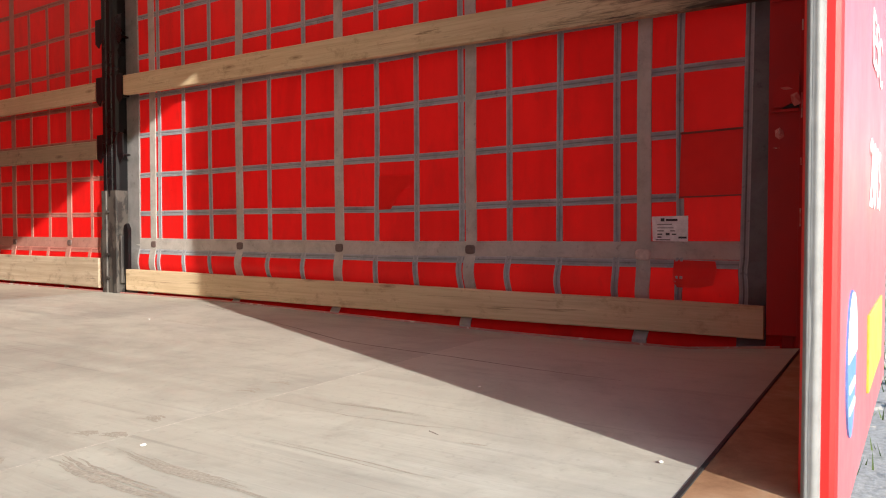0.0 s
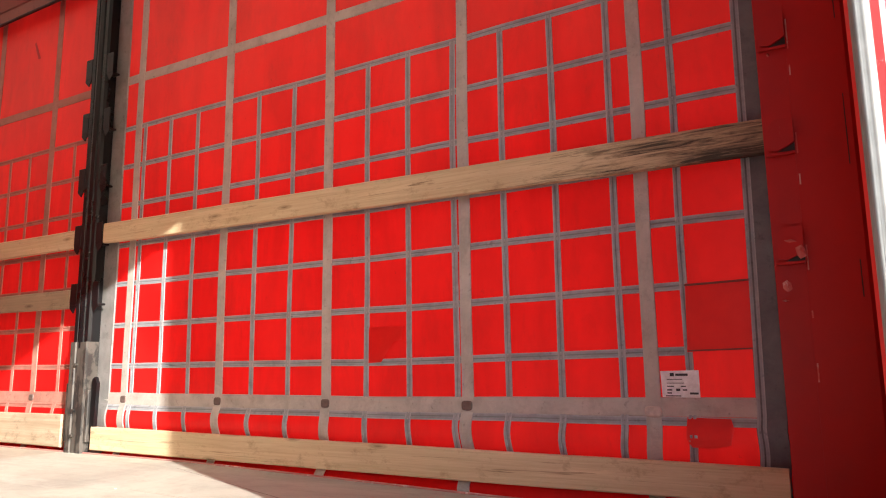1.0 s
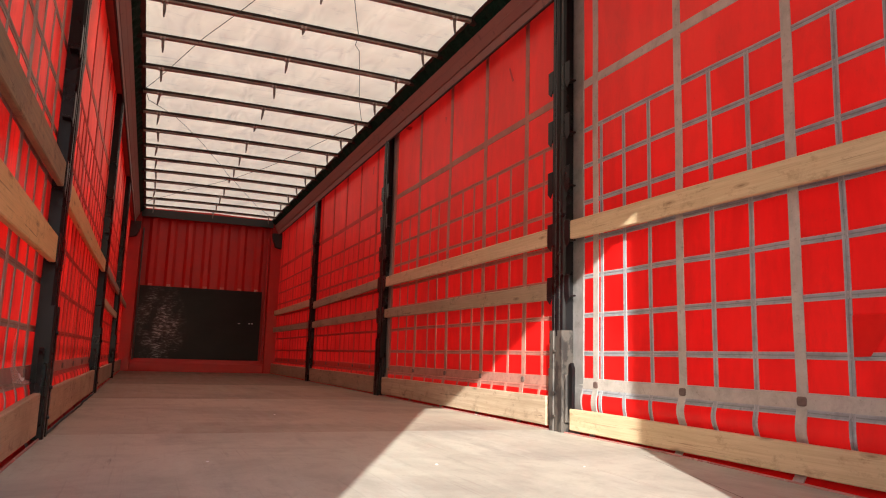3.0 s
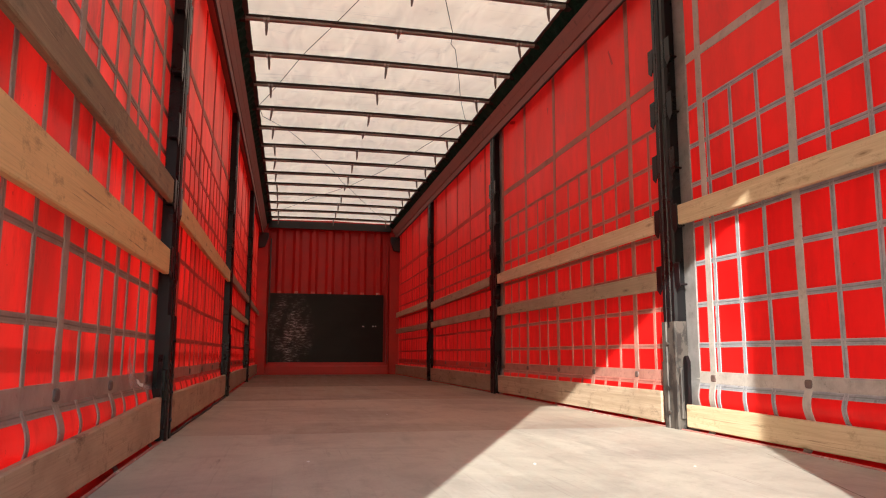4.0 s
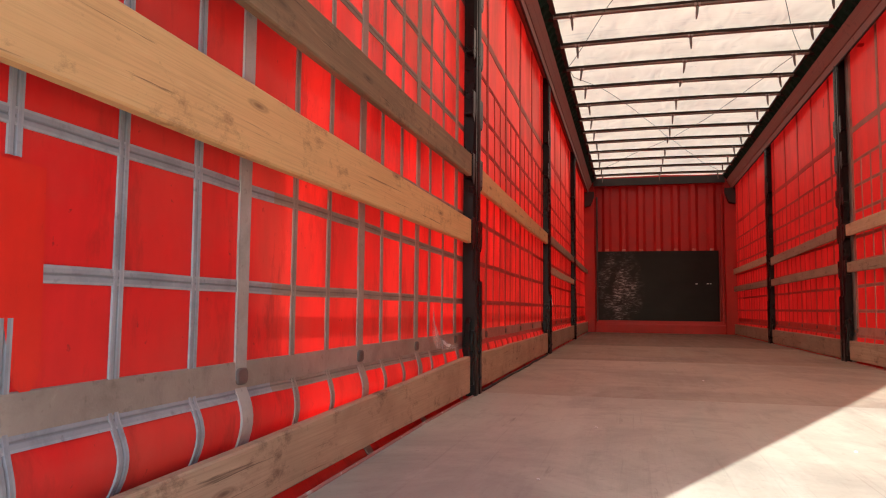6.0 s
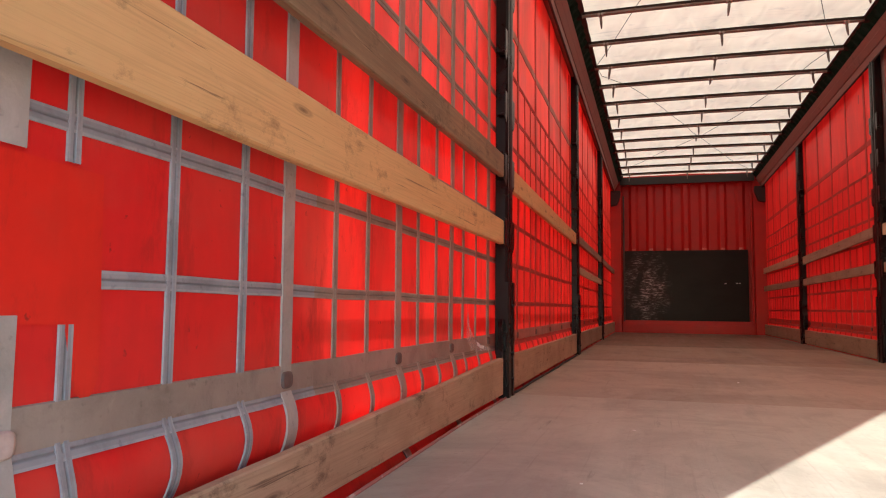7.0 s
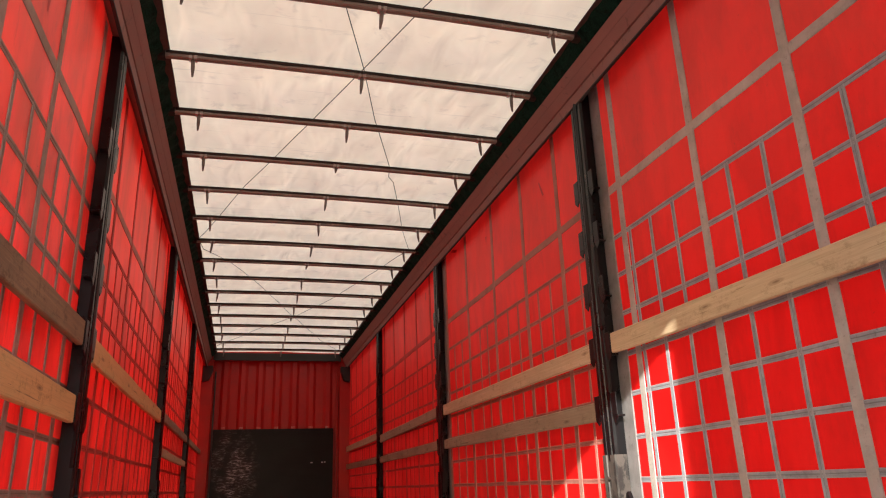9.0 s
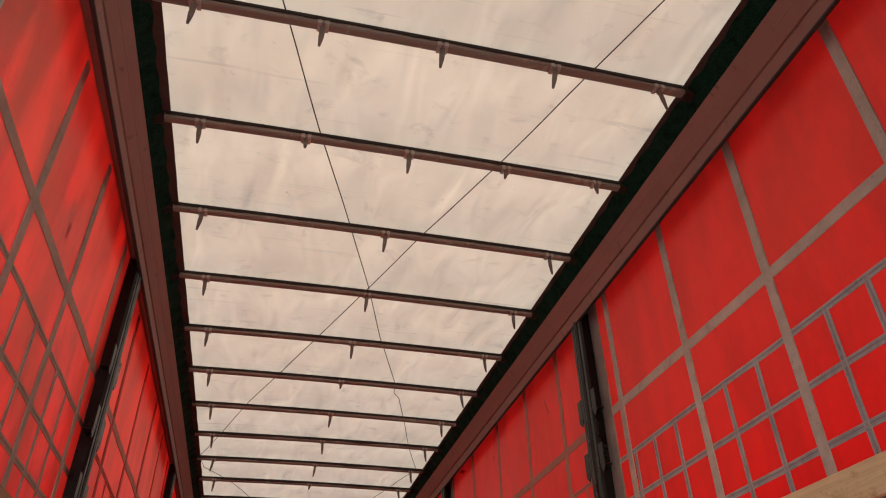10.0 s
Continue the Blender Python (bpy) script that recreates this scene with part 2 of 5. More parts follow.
def canvas_material():
    """Cream PVC roof sheet: stains, soft ripples and faint cross creases shaded in the colour."""
    k = Nodes("roof_canvas")
    v = k.mapped((1, 1, 1))
    n = k.noise(v, 2.4, 6, 0.6, 0.5)
    ripple = k.noise(k.mapped((3.0, 1.2, 1)), 2.0, 1.5, 0.45, 0.5)
    blot = k.noise(k.mapped((1, 1.4, 1)), 5.5, 5, 0.65, 0.5)
    spot = k.noise(v, 16.0, 4, 0.6)
    crease = k.noise(k.mapped((0.55, 20.0, 1)), 1.6, 2, 0.5, 0.5)
    col = k.ramp(n, [(0.3, (0.80, 0.67, 0.475)), (0.7, (0.88, 0.755, 0.553))])
    # shading of the soft folds, put into the colour
    col = k.mix(k.grey(ripple, 0.45, 0.0, 0.72, 0.40), col, (0.66, 0.55, 0.40))
    col = k.mix(k.grey(blot, 0.58, 0.0, 0.72, 0.46), col, (0.50, 0.41, 0.31))
    col = k.mix(k.grey(spot, 0.70, 0.0, 0.76, 0.5), col, (0.42, 0.34, 0.26))
    # thin crease shading, also as colour
    col = k.mix(k.grey(crease, 0.66, 0.0, 0.74, 0.28), col, (0.45, 0.37, 0.28))
    k.set(col, 0.55, spec=0.3)
    nrm = k.bump(ripple, 0.7, 0.035)
    k.see_through(col, 0.288, nrm)
    return k.mat


def black_board_material():
    """Black film-faced board: pale flat streaks at one end, part scrapes, part painted reflection."""
    k = Nodes("black_film_board")
    scuff = k.noise(k.mapped((6.0, 1, 22.0)), 2.4, 4, 0.6, 0.3)
    clump = k.noise(k.mapped((2.2, 1, 2.6)), 2.6, 4, 0.6)
    soft = k.noise(k.mapped((1.0, 1, 2.0)), 2.0, 5, 0.6)
    spot = k.n.new("ShaderNodeVectorMath")
    spot.operation = "DISTANCE"
    k.link(k.mapped((1.0, 0.0, 0.62)), spot.inputs[0])
    spot.inputs[1].default_value = (-0.68, 0.0, 0.46)
    near = k.grey(spot.outputs["Value"], 0.06, 1.0, 0.46, 0.0)
    worn = k.mix(near, (0.0, 0.0, 0.0), k.grey(clump, 0.42, 0.0, 0.66, 1.0))
    dash = k.mix(worn, (0.0, 0.0, 0.0), k.grey(scuff, 0.50, 0.0, 0.62, 1.0))
    col = k.ramp(soft, [(0.3, (0.006, 0.0055, 0.0055)), (0.7, (0.014, 0.013, 0.013))])
    # grey haze and pale dashes hold the rear opening's reflection as colour
    col = k.mix(worn, col, (0.07, 0.066, 0.064))
    col = k.mix(dash, col, (0.72, 0.70, 0.70))
    k.set(col, k.grey(scuff, 0.4, 0.30, 0.7, 0.48), 0.0, 0.16)
    k.bump(scuff, 0.12, 0.004)
    return k.mat


def rust_material():
    k = Nodes("rusty_sill")
    n = k.noise(k.mapped((1, 1, 1)), 9, 7, 0.65, 0.3)
    k.set(k.ramp(n, [(0.3, (0.20, 0.10, 0.05)), (0.55, (0.34, 0.20, 0.11)), (0.75, (0.42, 0.30, 0.20))]), 0.75, 0.1)
    k.bump(n, 0.4, 0.006)
    return k.mat


def worn_paint(name, color, under, level, rough=0.4, spec=0.5):
    """Paint that is chipped down to the metal."""
    k = Nodes(name)
    v = k.mapped((1, 1, 0.45), True)
    n = k.noise(v, 16, 7, 0.7, 0.5)
    n2 = k.noise(k.mapped((1, 1, 1), True), 5, 4, 0.6)
    col = k.ramp(n2, [(0.3, tuple(c * 0.8 for c in color)), (0.7, color)])
    chip = k.grey(n, level, 0.0, level + 0.05, 1.0)
    col = k.mix(chip, col, under)
    k.set(col, k.grey(n2, 0.3, rough, 0.7, rough + 0.2), 0.0, spec)
    k.bump(n, 0.2, 0.004)
    return k.mat


M_CURTAIN = curtain_material("red_pvc", (0.88, 0.008, 0.008), (0.74, 0.028, 0.022), 0.35, 0.30, 0.30, 0.45)
M_CURTAIN_OLD = curtain_material("dusty_red_pvc", (0.88, 0.024, 0.024), (0.68, 0.12, 0.08), 0.9, 0.75, 0.17, 0.85, 0.7)
M_PATCH = patch_material()
M_PATCH_LEFT = curtain_material("patched_red_pvc", (0.88, 0.030, 0.017), (0.68, 0.11, 0.07), 0.85, 0.7, 0.17)
M_SHADOW_BAND = patch_material((0.36, 0.010, 0.008), (0.46, 0.014, 0.010), 0.45)
M_WIDE = webbing_material("grey_webbing", (0.40, 0.385, 0.35), (0.53, 0.51, 0.468), 0.16)
M_THIN = webbing_material("blue_grey_webbing", (0.245, 0.265, 0.288), (0.36, 0.382, 0.402), 0.10, True)
M_END = webbing_material("dark_grey_pvc", (0.10, 0.105, 0.115), (0.155, 0.16, 0.17), 0.05)
M_JOINT = webbing_material("grey_pvc", (0.19, 0.185, 0.18), (0.27, 0.262, 0.255), 0.1)
# strap colours step from brown to near the cloth's red, bay by bay
M_WIDE_B = webbing_material("brown_webbing", (0.385, 0.18, 0.138), (0.475, 0.245, 0.198), 0.12)
M_THIN_B = webbing_material("brown_thin_webbing", (0.375, 0.135, 0.103), (0.465, 0.19, 0.152), 0.1, True)
M_WIDE_C = webbing_material("red_brown_webbing", (0.50, 0.045, 0.034), (0.58, 0.065, 0.050), 0.2)
M_THIN_C = webbing_material("red_brown_thin_webbing", (0.60, 0.026, 0.020), (0.68, 0.036, 0.029), 0.2, True)
M_ROW_C = webbing_material("red_brown_row_webbing", (0.38, 0.048, 0.036), (0.47, 0.072, 0.056), 0.2, True)
M_THIN_L = webbing_material("warm_thin_webbing", (0.245, 0.205, 0.168), (0.345, 0.295, 0.245), 0.14, True)
M_WIDE_L = webbing_material("grimy_grey_webbing", (0.325, 0.278, 0.230), (0.44, 0.385, 0.325), 0.24)
M_STAIN = patch_material((0.26, 0.010, 0.008), (0.36, 0.014, 0.010), 0.25)
M_SCUFF = plain("scuffed_plywood", (0.365, 0.34, 0.285), 0.7, var=0.2, scale=30, grime_share=0.06)
M_FILLER = plain("pale_joint_filler", (0.52, 0.50, 0.44), 0.7, var=0.2, scale=25, grime_share=0.3)
M_SEAM = plain("brown_weld_seam", (0.16, 0.05, 0.04), 0.6)
M_RIVET = plain("brown_plate", (0.12, 0.085, 0.075), 0.5)
M_RIVET_PALE = plain("pale_plate", (0.50, 0.42, 0.38), 0.5, grime_share=0.15)
M_PINE = wood_material("pine_board", (0.53, 0.405, 0.245), (0.66, 0.525, 0.34), (0.30, 0.19, 0.10), 0.35)
M_CHAR = wood_material("charred_board", (0.59, 0.455, 0.27), (0.73, 0.59, 0.375), (0.30, 0.19, 0.10), 0.35, True)
M_OLDWOOD = wood_material("weathered_board", (0.32, 0.25, 0.17), (0.45, 0.36, 0.25), (0.14, 0.10, 0.065), 0.6, grain_share=0.7)
M_PLY = wood_material("plywood_board", (0.69, 0.425, 0.17), (0.79, 0.51, 0.235), (0.23, 0.12, 0.05), 0.36, grain_share=0.35)
M_DIRTYPINE = wood_material("dirty_pine_board", (0.37, 0.29, 0.195), (0.53, 0.43, 0.31), (0.17, 0.12, 0.075), 0.5)
M_LOWWOOD = wood_material("grimy_kick_board", (0.45, 0.325, 0.205), (0.60, 0.45, 0.30), (0.15, 0.095, 0.06), 0.7, grain_share=0.5)
M_DARKWOOD = wood_material("dark_board", (0.20, 0.132, 0.072), (0.335, 0.230, 0.132), (0.070, 0.045, 0.026), 0.6)
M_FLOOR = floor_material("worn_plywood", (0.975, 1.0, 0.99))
# front floor boards: the fading daylight is put into the tint
M_FLOOR_SHADE_A = floor_material("lightly_shaded_plywood", (0.90, 0.84, 0.78))
M_FLOOR_SHADE_B = floor_material("shaded_plywood", (0.68, 0.58, 0.49))
M_FLOOR_SHADE_C = floor_material("deep_shaded_plywood", (0.43, 0.335, 0.265))
M_CANVAS = canvas_material()
M_BOARD = black_board_material()
M_SILL = rust_material()
M_BLACK = worn_paint("black_steel", (0.007, 0.007, 0.008), (0.13, 0.12, 0.11), 0.70, 0.22, 0.25)
M_STEEL = worn_paint("bare_steel", (0.078, 0.069, 0.060), (0.022, 0.02, 0.019), 0.50, 0.42)
M_FRAME = worn_paint("red_paint", (0.47, 0.011, 0.009), (0.46, 0.10, 0.08), 0.69, 0.38)
M_PORTAL = worn_paint("dark_red_paint", (0.42, 0.012, 0.013), (0.36, 0.07, 0.06), 0.69, 0.42, 0.35)
M_DENT = worn_paint("scraped_highlight_paint", (0.55, 0.13, 0.12), (0.68, 0.50, 0.48), 0.55, 0.18)
M_CHIPPED = worn_paint("chipped_red_paint", (0.60, 0.10, 0.08), (0.55, 0.36, 0.32), 0.5, 0.4)
# chalky red, made pinker to hold the glare of sun and sky
M_DOOR = worn_paint("chalky_glare_door_paint", (0.62, 0.12, 0.14), (0.60, 0.30, 0.28), 0.70, 0.3)
M_DOOR_EDGE = worn_paint("bright_red_door_paint", (0.66, 0.018, 0.016), (0.72, 0.42, 0.38), 0.66, 0.35)
M_RAIL = worn_paint("brown_red_paint", (0.285, 0.14, 0.118), (0.17, 0.09, 0.075), 0.60, 0.5)
M_BOW = worn_paint("galvanised_bow", (0.262, 0.215, 0.174), (0.34, 0.285, 0.235), 0.58, 0.40)
M_CLIP = plain("zinc_clip", (0.42, 0.37, 0.33), 0.45)
M_HOOK = plain("dull_zinc_hook", (0.17, 0.135, 0.11), 0.55, grime=(0.10, 0.05, 0.03), grime_share=0.6)
M_GREEN = plain("dark_green_cloth", (0.004, 0.024, 0.015), 0.9, var=0.7, scale=22, grime=(0.002, 0.005, 0.004), grime_share=0.95, spec=0.12)
M_LOOP = plain("dark_loop", (0.035, 0.024, 0.02), 0.8, spec=0.15)
M_HEM = plain("dark_brown_hem", (0.075, 0.042, 0.036), 0.75, spec=0.25)
M_SEAL = plain("grey_rubber", (0.20, 0.205, 0.2), 0.6, scale=4, grime=(0.05, 0.05, 0.05), grime_share=0.8)
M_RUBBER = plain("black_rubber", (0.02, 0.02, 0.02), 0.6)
M_CORD = plain("dark_cord", (0.05, 0.04, 0.035), 0.7)
M_PAPER = plain("white_label", (0.74, 0.73, 0.74), 0.5, grime_share=0.1)
M_INK = plain("black_ink", (0.03, 0.03, 0.035), 0.6)


def foil_material():
    """Thin clear foil: mostly see-through, with creased gloss."""
    k = Nodes("clear_torn_foil")
    n = k.noise(k.mapped((1, 14, 9)), 3.0, 4, 0.6, 0.5)
    k.set((0.75, 0.70, 0.68), 0.12, 0.0, 0.7)
    k.bump(n, 0.8, 0.01)
    clear = k.n.new("ShaderNodeBsdfTransparent")
    mix = k.n.new("ShaderNodeMixShader")
    k.link(k.grey(n, 0.42, 0.20, 0.60, 0.75), mix.inputs[0])
    k.link(clear.outputs[0], mix.inputs[1])
    k.link(k.bsdf.outputs[0], mix.inputs[2])
    k.link(mix.outputs[0], k.out.inputs["Surface"])
    return k.mat


M_FOIL = foil_material()
M_WHITE = plain("white_print", (0.78, 0.78, 0.78), 0.45, grime_share=0.1)
M_YELLOW = plain("yellow_reflector", (0.80, 0.45, 0.06), 0.35, grime_share=0.15)
M_BLUE = plain("blue_print", (0.10, 0.22, 0.50), 0.4, grime_share=0.1)
M_EDGE = worn_paint("dusty_edge_rail", (0.42, 0.19, 0.165), (0.50, 0.42, 0.38), 0.56, 0.45)
M_CHASSIS = plain("chassis_paint", (0.05, 0.048, 0.047), 0.6)
M_BARK = plain("grey_bark", (0.10, 0.085, 0.07), 0.9, scale=14)
M_STONE = plain("pale_stone", (0.24, 0.235, 0.22), 0.85, var=0.3)
M_GRASS = plain("grass", (0.09, 0.14, 0.03), 0.8, var=0.3)


def ground_material():
    k = Nodes("gravel_and_grass")
    v = k.mapped((1, 1, 1))
    big = k.noise(v, 0.35, 5, 0.6)
    small = k.noise(v, 22, 5, 0.7)
    gravel = k.ramp(small, [(0.3, (0.20, 0.19, 0.17)), (0.7, (0.40, 0.385, 0.36))])
    green = k.ramp(small, [(0.3, (0.05, 0.085, 0.02)), (0.7, (0.12, 0.17, 0.05))])
    k.set(k.mix(k.grey(big, 0.57, 0.0, 0.66, 0.8), gravel, green), 0.9)
    k.bump(small, 0.6, 0.03)
    return k.mat


M_GROUND = ground_material()


# ---- mesh helpers ----
def ob_from(name, verts, faces, material, parent=None, label="", smooth=False):
    me = bpy.data.meshes.new(name)
    me.from_pydata([tuple(v) for v in verts], [], faces)
    if smooth:
        me.polygons.foreach_set("use_smooth", [True] * len(me.polygons))
    me.materials.append(material)
    me.update()
    ob = new(name, me)
    if parent is not None:
        ob.parent = parent
    if label:
        tagged(ob, label)
    return ob


def part(name, bm, material, parent=None, label="", smooth=False):
    me = bpy.data.meshes.new(name)
    bmesh.ops.recalc_face_normals(bm, faces=bm.faces[:])
    bm.to_mesh(me)
    bm.free()
    if smooth:
        me.polygons.foreach_set("use_smooth", [True] * len(me.polygons))
    me.materials.append(material)
    ob = new(name, me)
    if parent is not None:
        ob.parent = parent
    if label:
        tagged(ob, label)
    return ob


def add_box(bm, x0, x1, y0, y1, z0, z1, bevel=0.0):
    made = bmesh.ops.create_cube(bm, size=1.0)["verts"]
    for v in made:
        v.co = Vector(((x0 + x1) / 2 + v.co.x * (x1 - x0), (y0 + y1) / 2 + v.co.y * (y1 - y0), (z0 + z1) / 2 + v.co.z * (z1 - z0)))
    if bevel:
        edges = list({e for v in made for e in v.link_edges})
        bmesh.ops.bevel(bm, geom=edges, offset=bevel, segments=2, affect="EDGES", profile=0.5)
    return bm


def box_part(name, x0, x1, y0, y1, z0, z1, material, parent=None, bevel=0.004, label=""):
    return part(name, add_box(bmesh.new(), x0, x1, y0, y1, z0, z1, bevel), material, parent, label)


def extrude_profile(points, axis, a, b, bm=None):
    """A closed outline, given in the plane across axis, drawn out from a to b."""
    bm = bm or bmesh.new()
    def put(p, s):
        return {"x": (s, p[0], p[1]), "y": (p[0], s, p[1]), "z": (p[0], p[1], s)}[axis]
    lo = [bm.verts.new(put(p, a)) for p in points]
    hi = [bm.verts.new(put(p, b)) for p in points]
    n = len(points)
    for i in range(n):
        bm.faces.new((lo[i], lo[(i + 1) % n], hi[(i + 1) % n], hi[i]))
    bm.faces.new(lo[::-1])
    bm.faces.new(hi)
    return bm


def tube(name, points, radius, material, parent=None, sides=6, label=""):
    pts = [Vector(p) for p in points]
    verts, faces = [], []
    for i, p in enumerate(pts):
        d = (pts[min(i + 1, len(pts) - 1)] - pts[max(i - 1, 0)]).normalized()
        side = d.cross(Vector((0.13, 0.21, 1.0))).normalized()
        up = side.cross(d)
        for s in range(sides):
            a = 2 * math.pi * s / sides
            verts.append(p + (side * math.cos(a) + up * math.sin(a)) * radius)
    for i in range(len(pts) - 1):
        for s in range(sides):
            t = (s + 1) % sides
            faces.append((i * sides + s, i * sides + t, (i + 1) * sides + t, (i + 1) * sides + s))
    return ob_from(name, verts, faces, material, parent, label, True)


def holder(name, label, category, group="", kind="", at=(0, 0, 0)):
    e = new(name)
    e.location = at
    return tagged(e, label, category, group, kind)


# ---- plan, in metres: y runs from the rear doors to the front, z from the load floor ----
LENGTH, HALF, FLOOR, EAVE = 13.0, 1.27, -0.04, 2.45
POSTS = (3.345, 6.585, 9.80)

# ---- ground ----
def ground_height(x, y):
    r = math.hypot(x, y - 6)
    return -1.25 + (0.05 * noise.noise(Vector((x * 0.15, y * 0.15, 0))) if r > 3 else 0)

rings = [0, 1.5, 3, 4.5, 6, 8, 10, 13, 17, 22, 30, 45, 70, 120, 250, 600, 1500, 4000]
gv, gf = [(0, 0, -1.25)], []
for r in rings[1:]:
    for s in range(48):
        a = 2 * math.pi * s / 48
        gv.append((r * math.cos(a), r * math.sin(a), ground_height(r * math.cos(a), r * math.sin(a)) if r < 100 else -1.25))
for s in range(48):
    gf.append((0, 1 + s, 1 + (s + 1) % 48))
for k in range(len(rings) - 2):
    for s in range(48):
        a, b = 1 + k * 48 + s, 1 + k * 48 + (s + 1) % 48
        gf.append((a, a + 48, b + 48, b))
tagged(ob_from("ground", gv, gf, M_GROUND, smooth=True), "pale gravel yard with patches of green grass", "ground", kind="structure")


# ---- load floor ----
def floor_drop(x, y):
    """The plywood has sunk along its edges behind the rear sill."""
    side = min(1.0, max(0.0, (abs(x) - 0.82) / 0.36))
    along = min(1.0, max(0.0, (y - 0.11) / 0.30)) * min(1.0, max(0.0, (2.5 - y) / 1.5))
    return (0.030 if x > 0 else 0.022) * side * side * (3 - 2 * side) * along


def floor_panels():
    base = ob_from("floor", *box_data(-1.2, 1.2, 0.0, LENGTH, -0.16, FLOOR - 0.056), M_CHASSIS)
    tagged(base, "worn grey-beige plywood load floor with scuffs and dark scratches", "floor", kind="structure")
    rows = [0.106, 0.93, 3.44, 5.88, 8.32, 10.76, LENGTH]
    across = [-1.1998, -1.14, -1.08, -1.02, -0.96, -0.90, -0.82, 0.82, 0.90, 0.96, 1.02, 1.08, 1.14, 1.1998]
    for r in range(len(rows) - 1):
        n = 14
        fv, ff = [], []
        for k in range(n + 1):
            y = rows[r] + 0.0002 + (rows[r + 1] - rows[r] - 0.0004) * k / n
            fv += [(x, y, FLOOR - floor_drop(x, y)) for x in across] + [(-1.1998, y, FLOOR - 0.055), (1.1998, y, FLOOR - 0.055)]
        w = len(across) + 2
        ring = list(range(len(across))) + [w - 1, w - 2]
        for k in range(n):
            for i, j in zip(ring, ring[1:] + ring[:1]):
                ff.append((k * w + i, k * w + j, k * w + w + j, k * w + w + i))
        ff += [tuple(ring[::-1]), tuple(n * w + i for i in ring)]
        # panel colours darken towards the front in place of weaker light
        ob_from("floor_panel", fv, ff, (M_FLOOR, M_FLOOR, M_FLOOR_SHADE_A, M_FLOOR_SHADE_B, M_FLOOR_SHADE_C, M_FLOOR_SHADE_C)[r], base)
    def streak(name, pts, width, material, label, lines=1, spread=0.0):
        """Thin tapered scratch lines along a row of floor points."""
        rnd = random.Random(int(1000 * abs(pts[0][0]) + 77 * pts[0][1]))
        cv, cf = [], []
        for line in range(lines):
            shift, w0 = rnd.uniform(-spread, spread), width * rnd.uniform(0.5, 1.0)
            first, last = rnd.uniform(0.0, 0.25) if lines > 1 else 0.0, rnd.uniform(0.7, 1.0) if lines > 1 else 1.0
            n, start = 18, len(cv)
            for k in range(n + 1):
                f = (first + (last - first) * k / n) * (len(pts) - 1)
                i = min(int(f), len(pts) - 2)
                f -= i
                x = pts[i][0] + (pts[i + 1][0] - pts[i][0]) * f + shift + 0.004 * noise.noise(Vector((k * 0.5, shift * 90, line)))
                y = pts[i][1] + (pts[i + 1][1] - pts[i][1]) * f
                w = w0 * math.sin(math.pi * (0.08 + 0.84 * k / n)) * (1 + 0.5 * noise.noise(Vector((k * 1.3, line, 5.0))))
                cv += [(x - w, y, FLOOR + 0.0004 + 0.00004 * line), (x + w, y, FLOOR + 0.0004 + 0.00004 * line)]
                if k:
                    j = start + 2 * k
                    cf.append((j - 2, j - 1, j + 1, j))
        ob_from(name, cv, cf, material, base, label)

    streak("scratch", [(1.06, 2.44), (0.755, 1.60), (0.617, 1.26), (0.575, 0.86), (0.539, 0.585), (0.527, 0.39)], 0.0042, M_HEM, "long dark scratch in the plywood")
    streak("scratch", [(0.658, 2.32), (0.63, 2.0), (0.60, 1.70)], 0.003, M_SCUFF, "", 3, 0.012)
    streak("scuff_mark", [(-0.423, 0.93), (-0.441, 0.84), (-0.445, 0.74), (-0.444, 0.58)], 0.0035, M_SCUFF, "dark rubbed streaks in the plywood", 14, 0.016)
    streak("scuff_mark", [(-0.353, 0.91), (-0.375, 0.74), (-0.371, 0.64), (-0.374, 0.50)], 0.003, M_SCUFF, "", 10, 0.014)
    streak("scratch", [(-0.017, 0.83), (-0.018, 0.70), (-0.006, 0.575), (0.015, 0.49)], 0.002, M_SCUFF, "", 2, 0.004)
    streak("scratch", [(-0.203, 0.82), (-0.205, 0.62), (-0.212, 0.47), (-0.21, 0.33)], 0.002, M_SCUFF, "", 3, 0.006)
    streak("scratch", [(0.035, 0.82), (0.048, 0.69), (0.047, 0.573)], 0.0025, M_SCUFF, "", 4, 0.012)
    streak("scratch", [(0.135, 1.256), (0.176, 1.24), (0.197, 1.199)], 0.003, M_SCUFF, "")
    for x, y in ((-0.50, 0.985), (-0.345, 1.0), (-0.325, 0.955), (-0.225, 0.99), (0.02, 1.01), (0.10, 1.005), (-0.62, 1.03)):
        streak("scuff_mark", [(x, y + 0.03), (x + 0.012, y), (x + 0.004, y - 0.028)], 0.006, M_SCUFF, "dirt rubbed in beside the joint", 5, 0.012)
    streak("scratch", [(0.36, 0.865), (0.32, 0.763)], 0.0022, M_FILLER, "")
    streak("scratch", [(-0.048, 0.455), (-0.043, 0.41)], 0.004, M_SCUFF, "")
    streak("scratch", [(-0.022, 0.534), (-0.034, 0.505)], 0.0025, M_HEM, "")
    jv, jf = [], []
    for k in range(61):
        x = -1.19 + 2.38 * k / 60
        w = 0.0022 + 0.0018 * noise.noise(Vector((x * 9, 1.0, 0.0)))
        y = 0.93 + 0.004 * noise.noise(Vector((x * 5, 3.0, 0.0)))
        jv += [(x, y - w, FLOOR + 0.0004 - floor_drop(x, y)), (x, y + w, FLOOR + 0.0004 - floor_drop(x, y))]
        if k:
            jf.append((2 * k - 2, 2 * k, 2 * k + 1, 2 * k - 1))
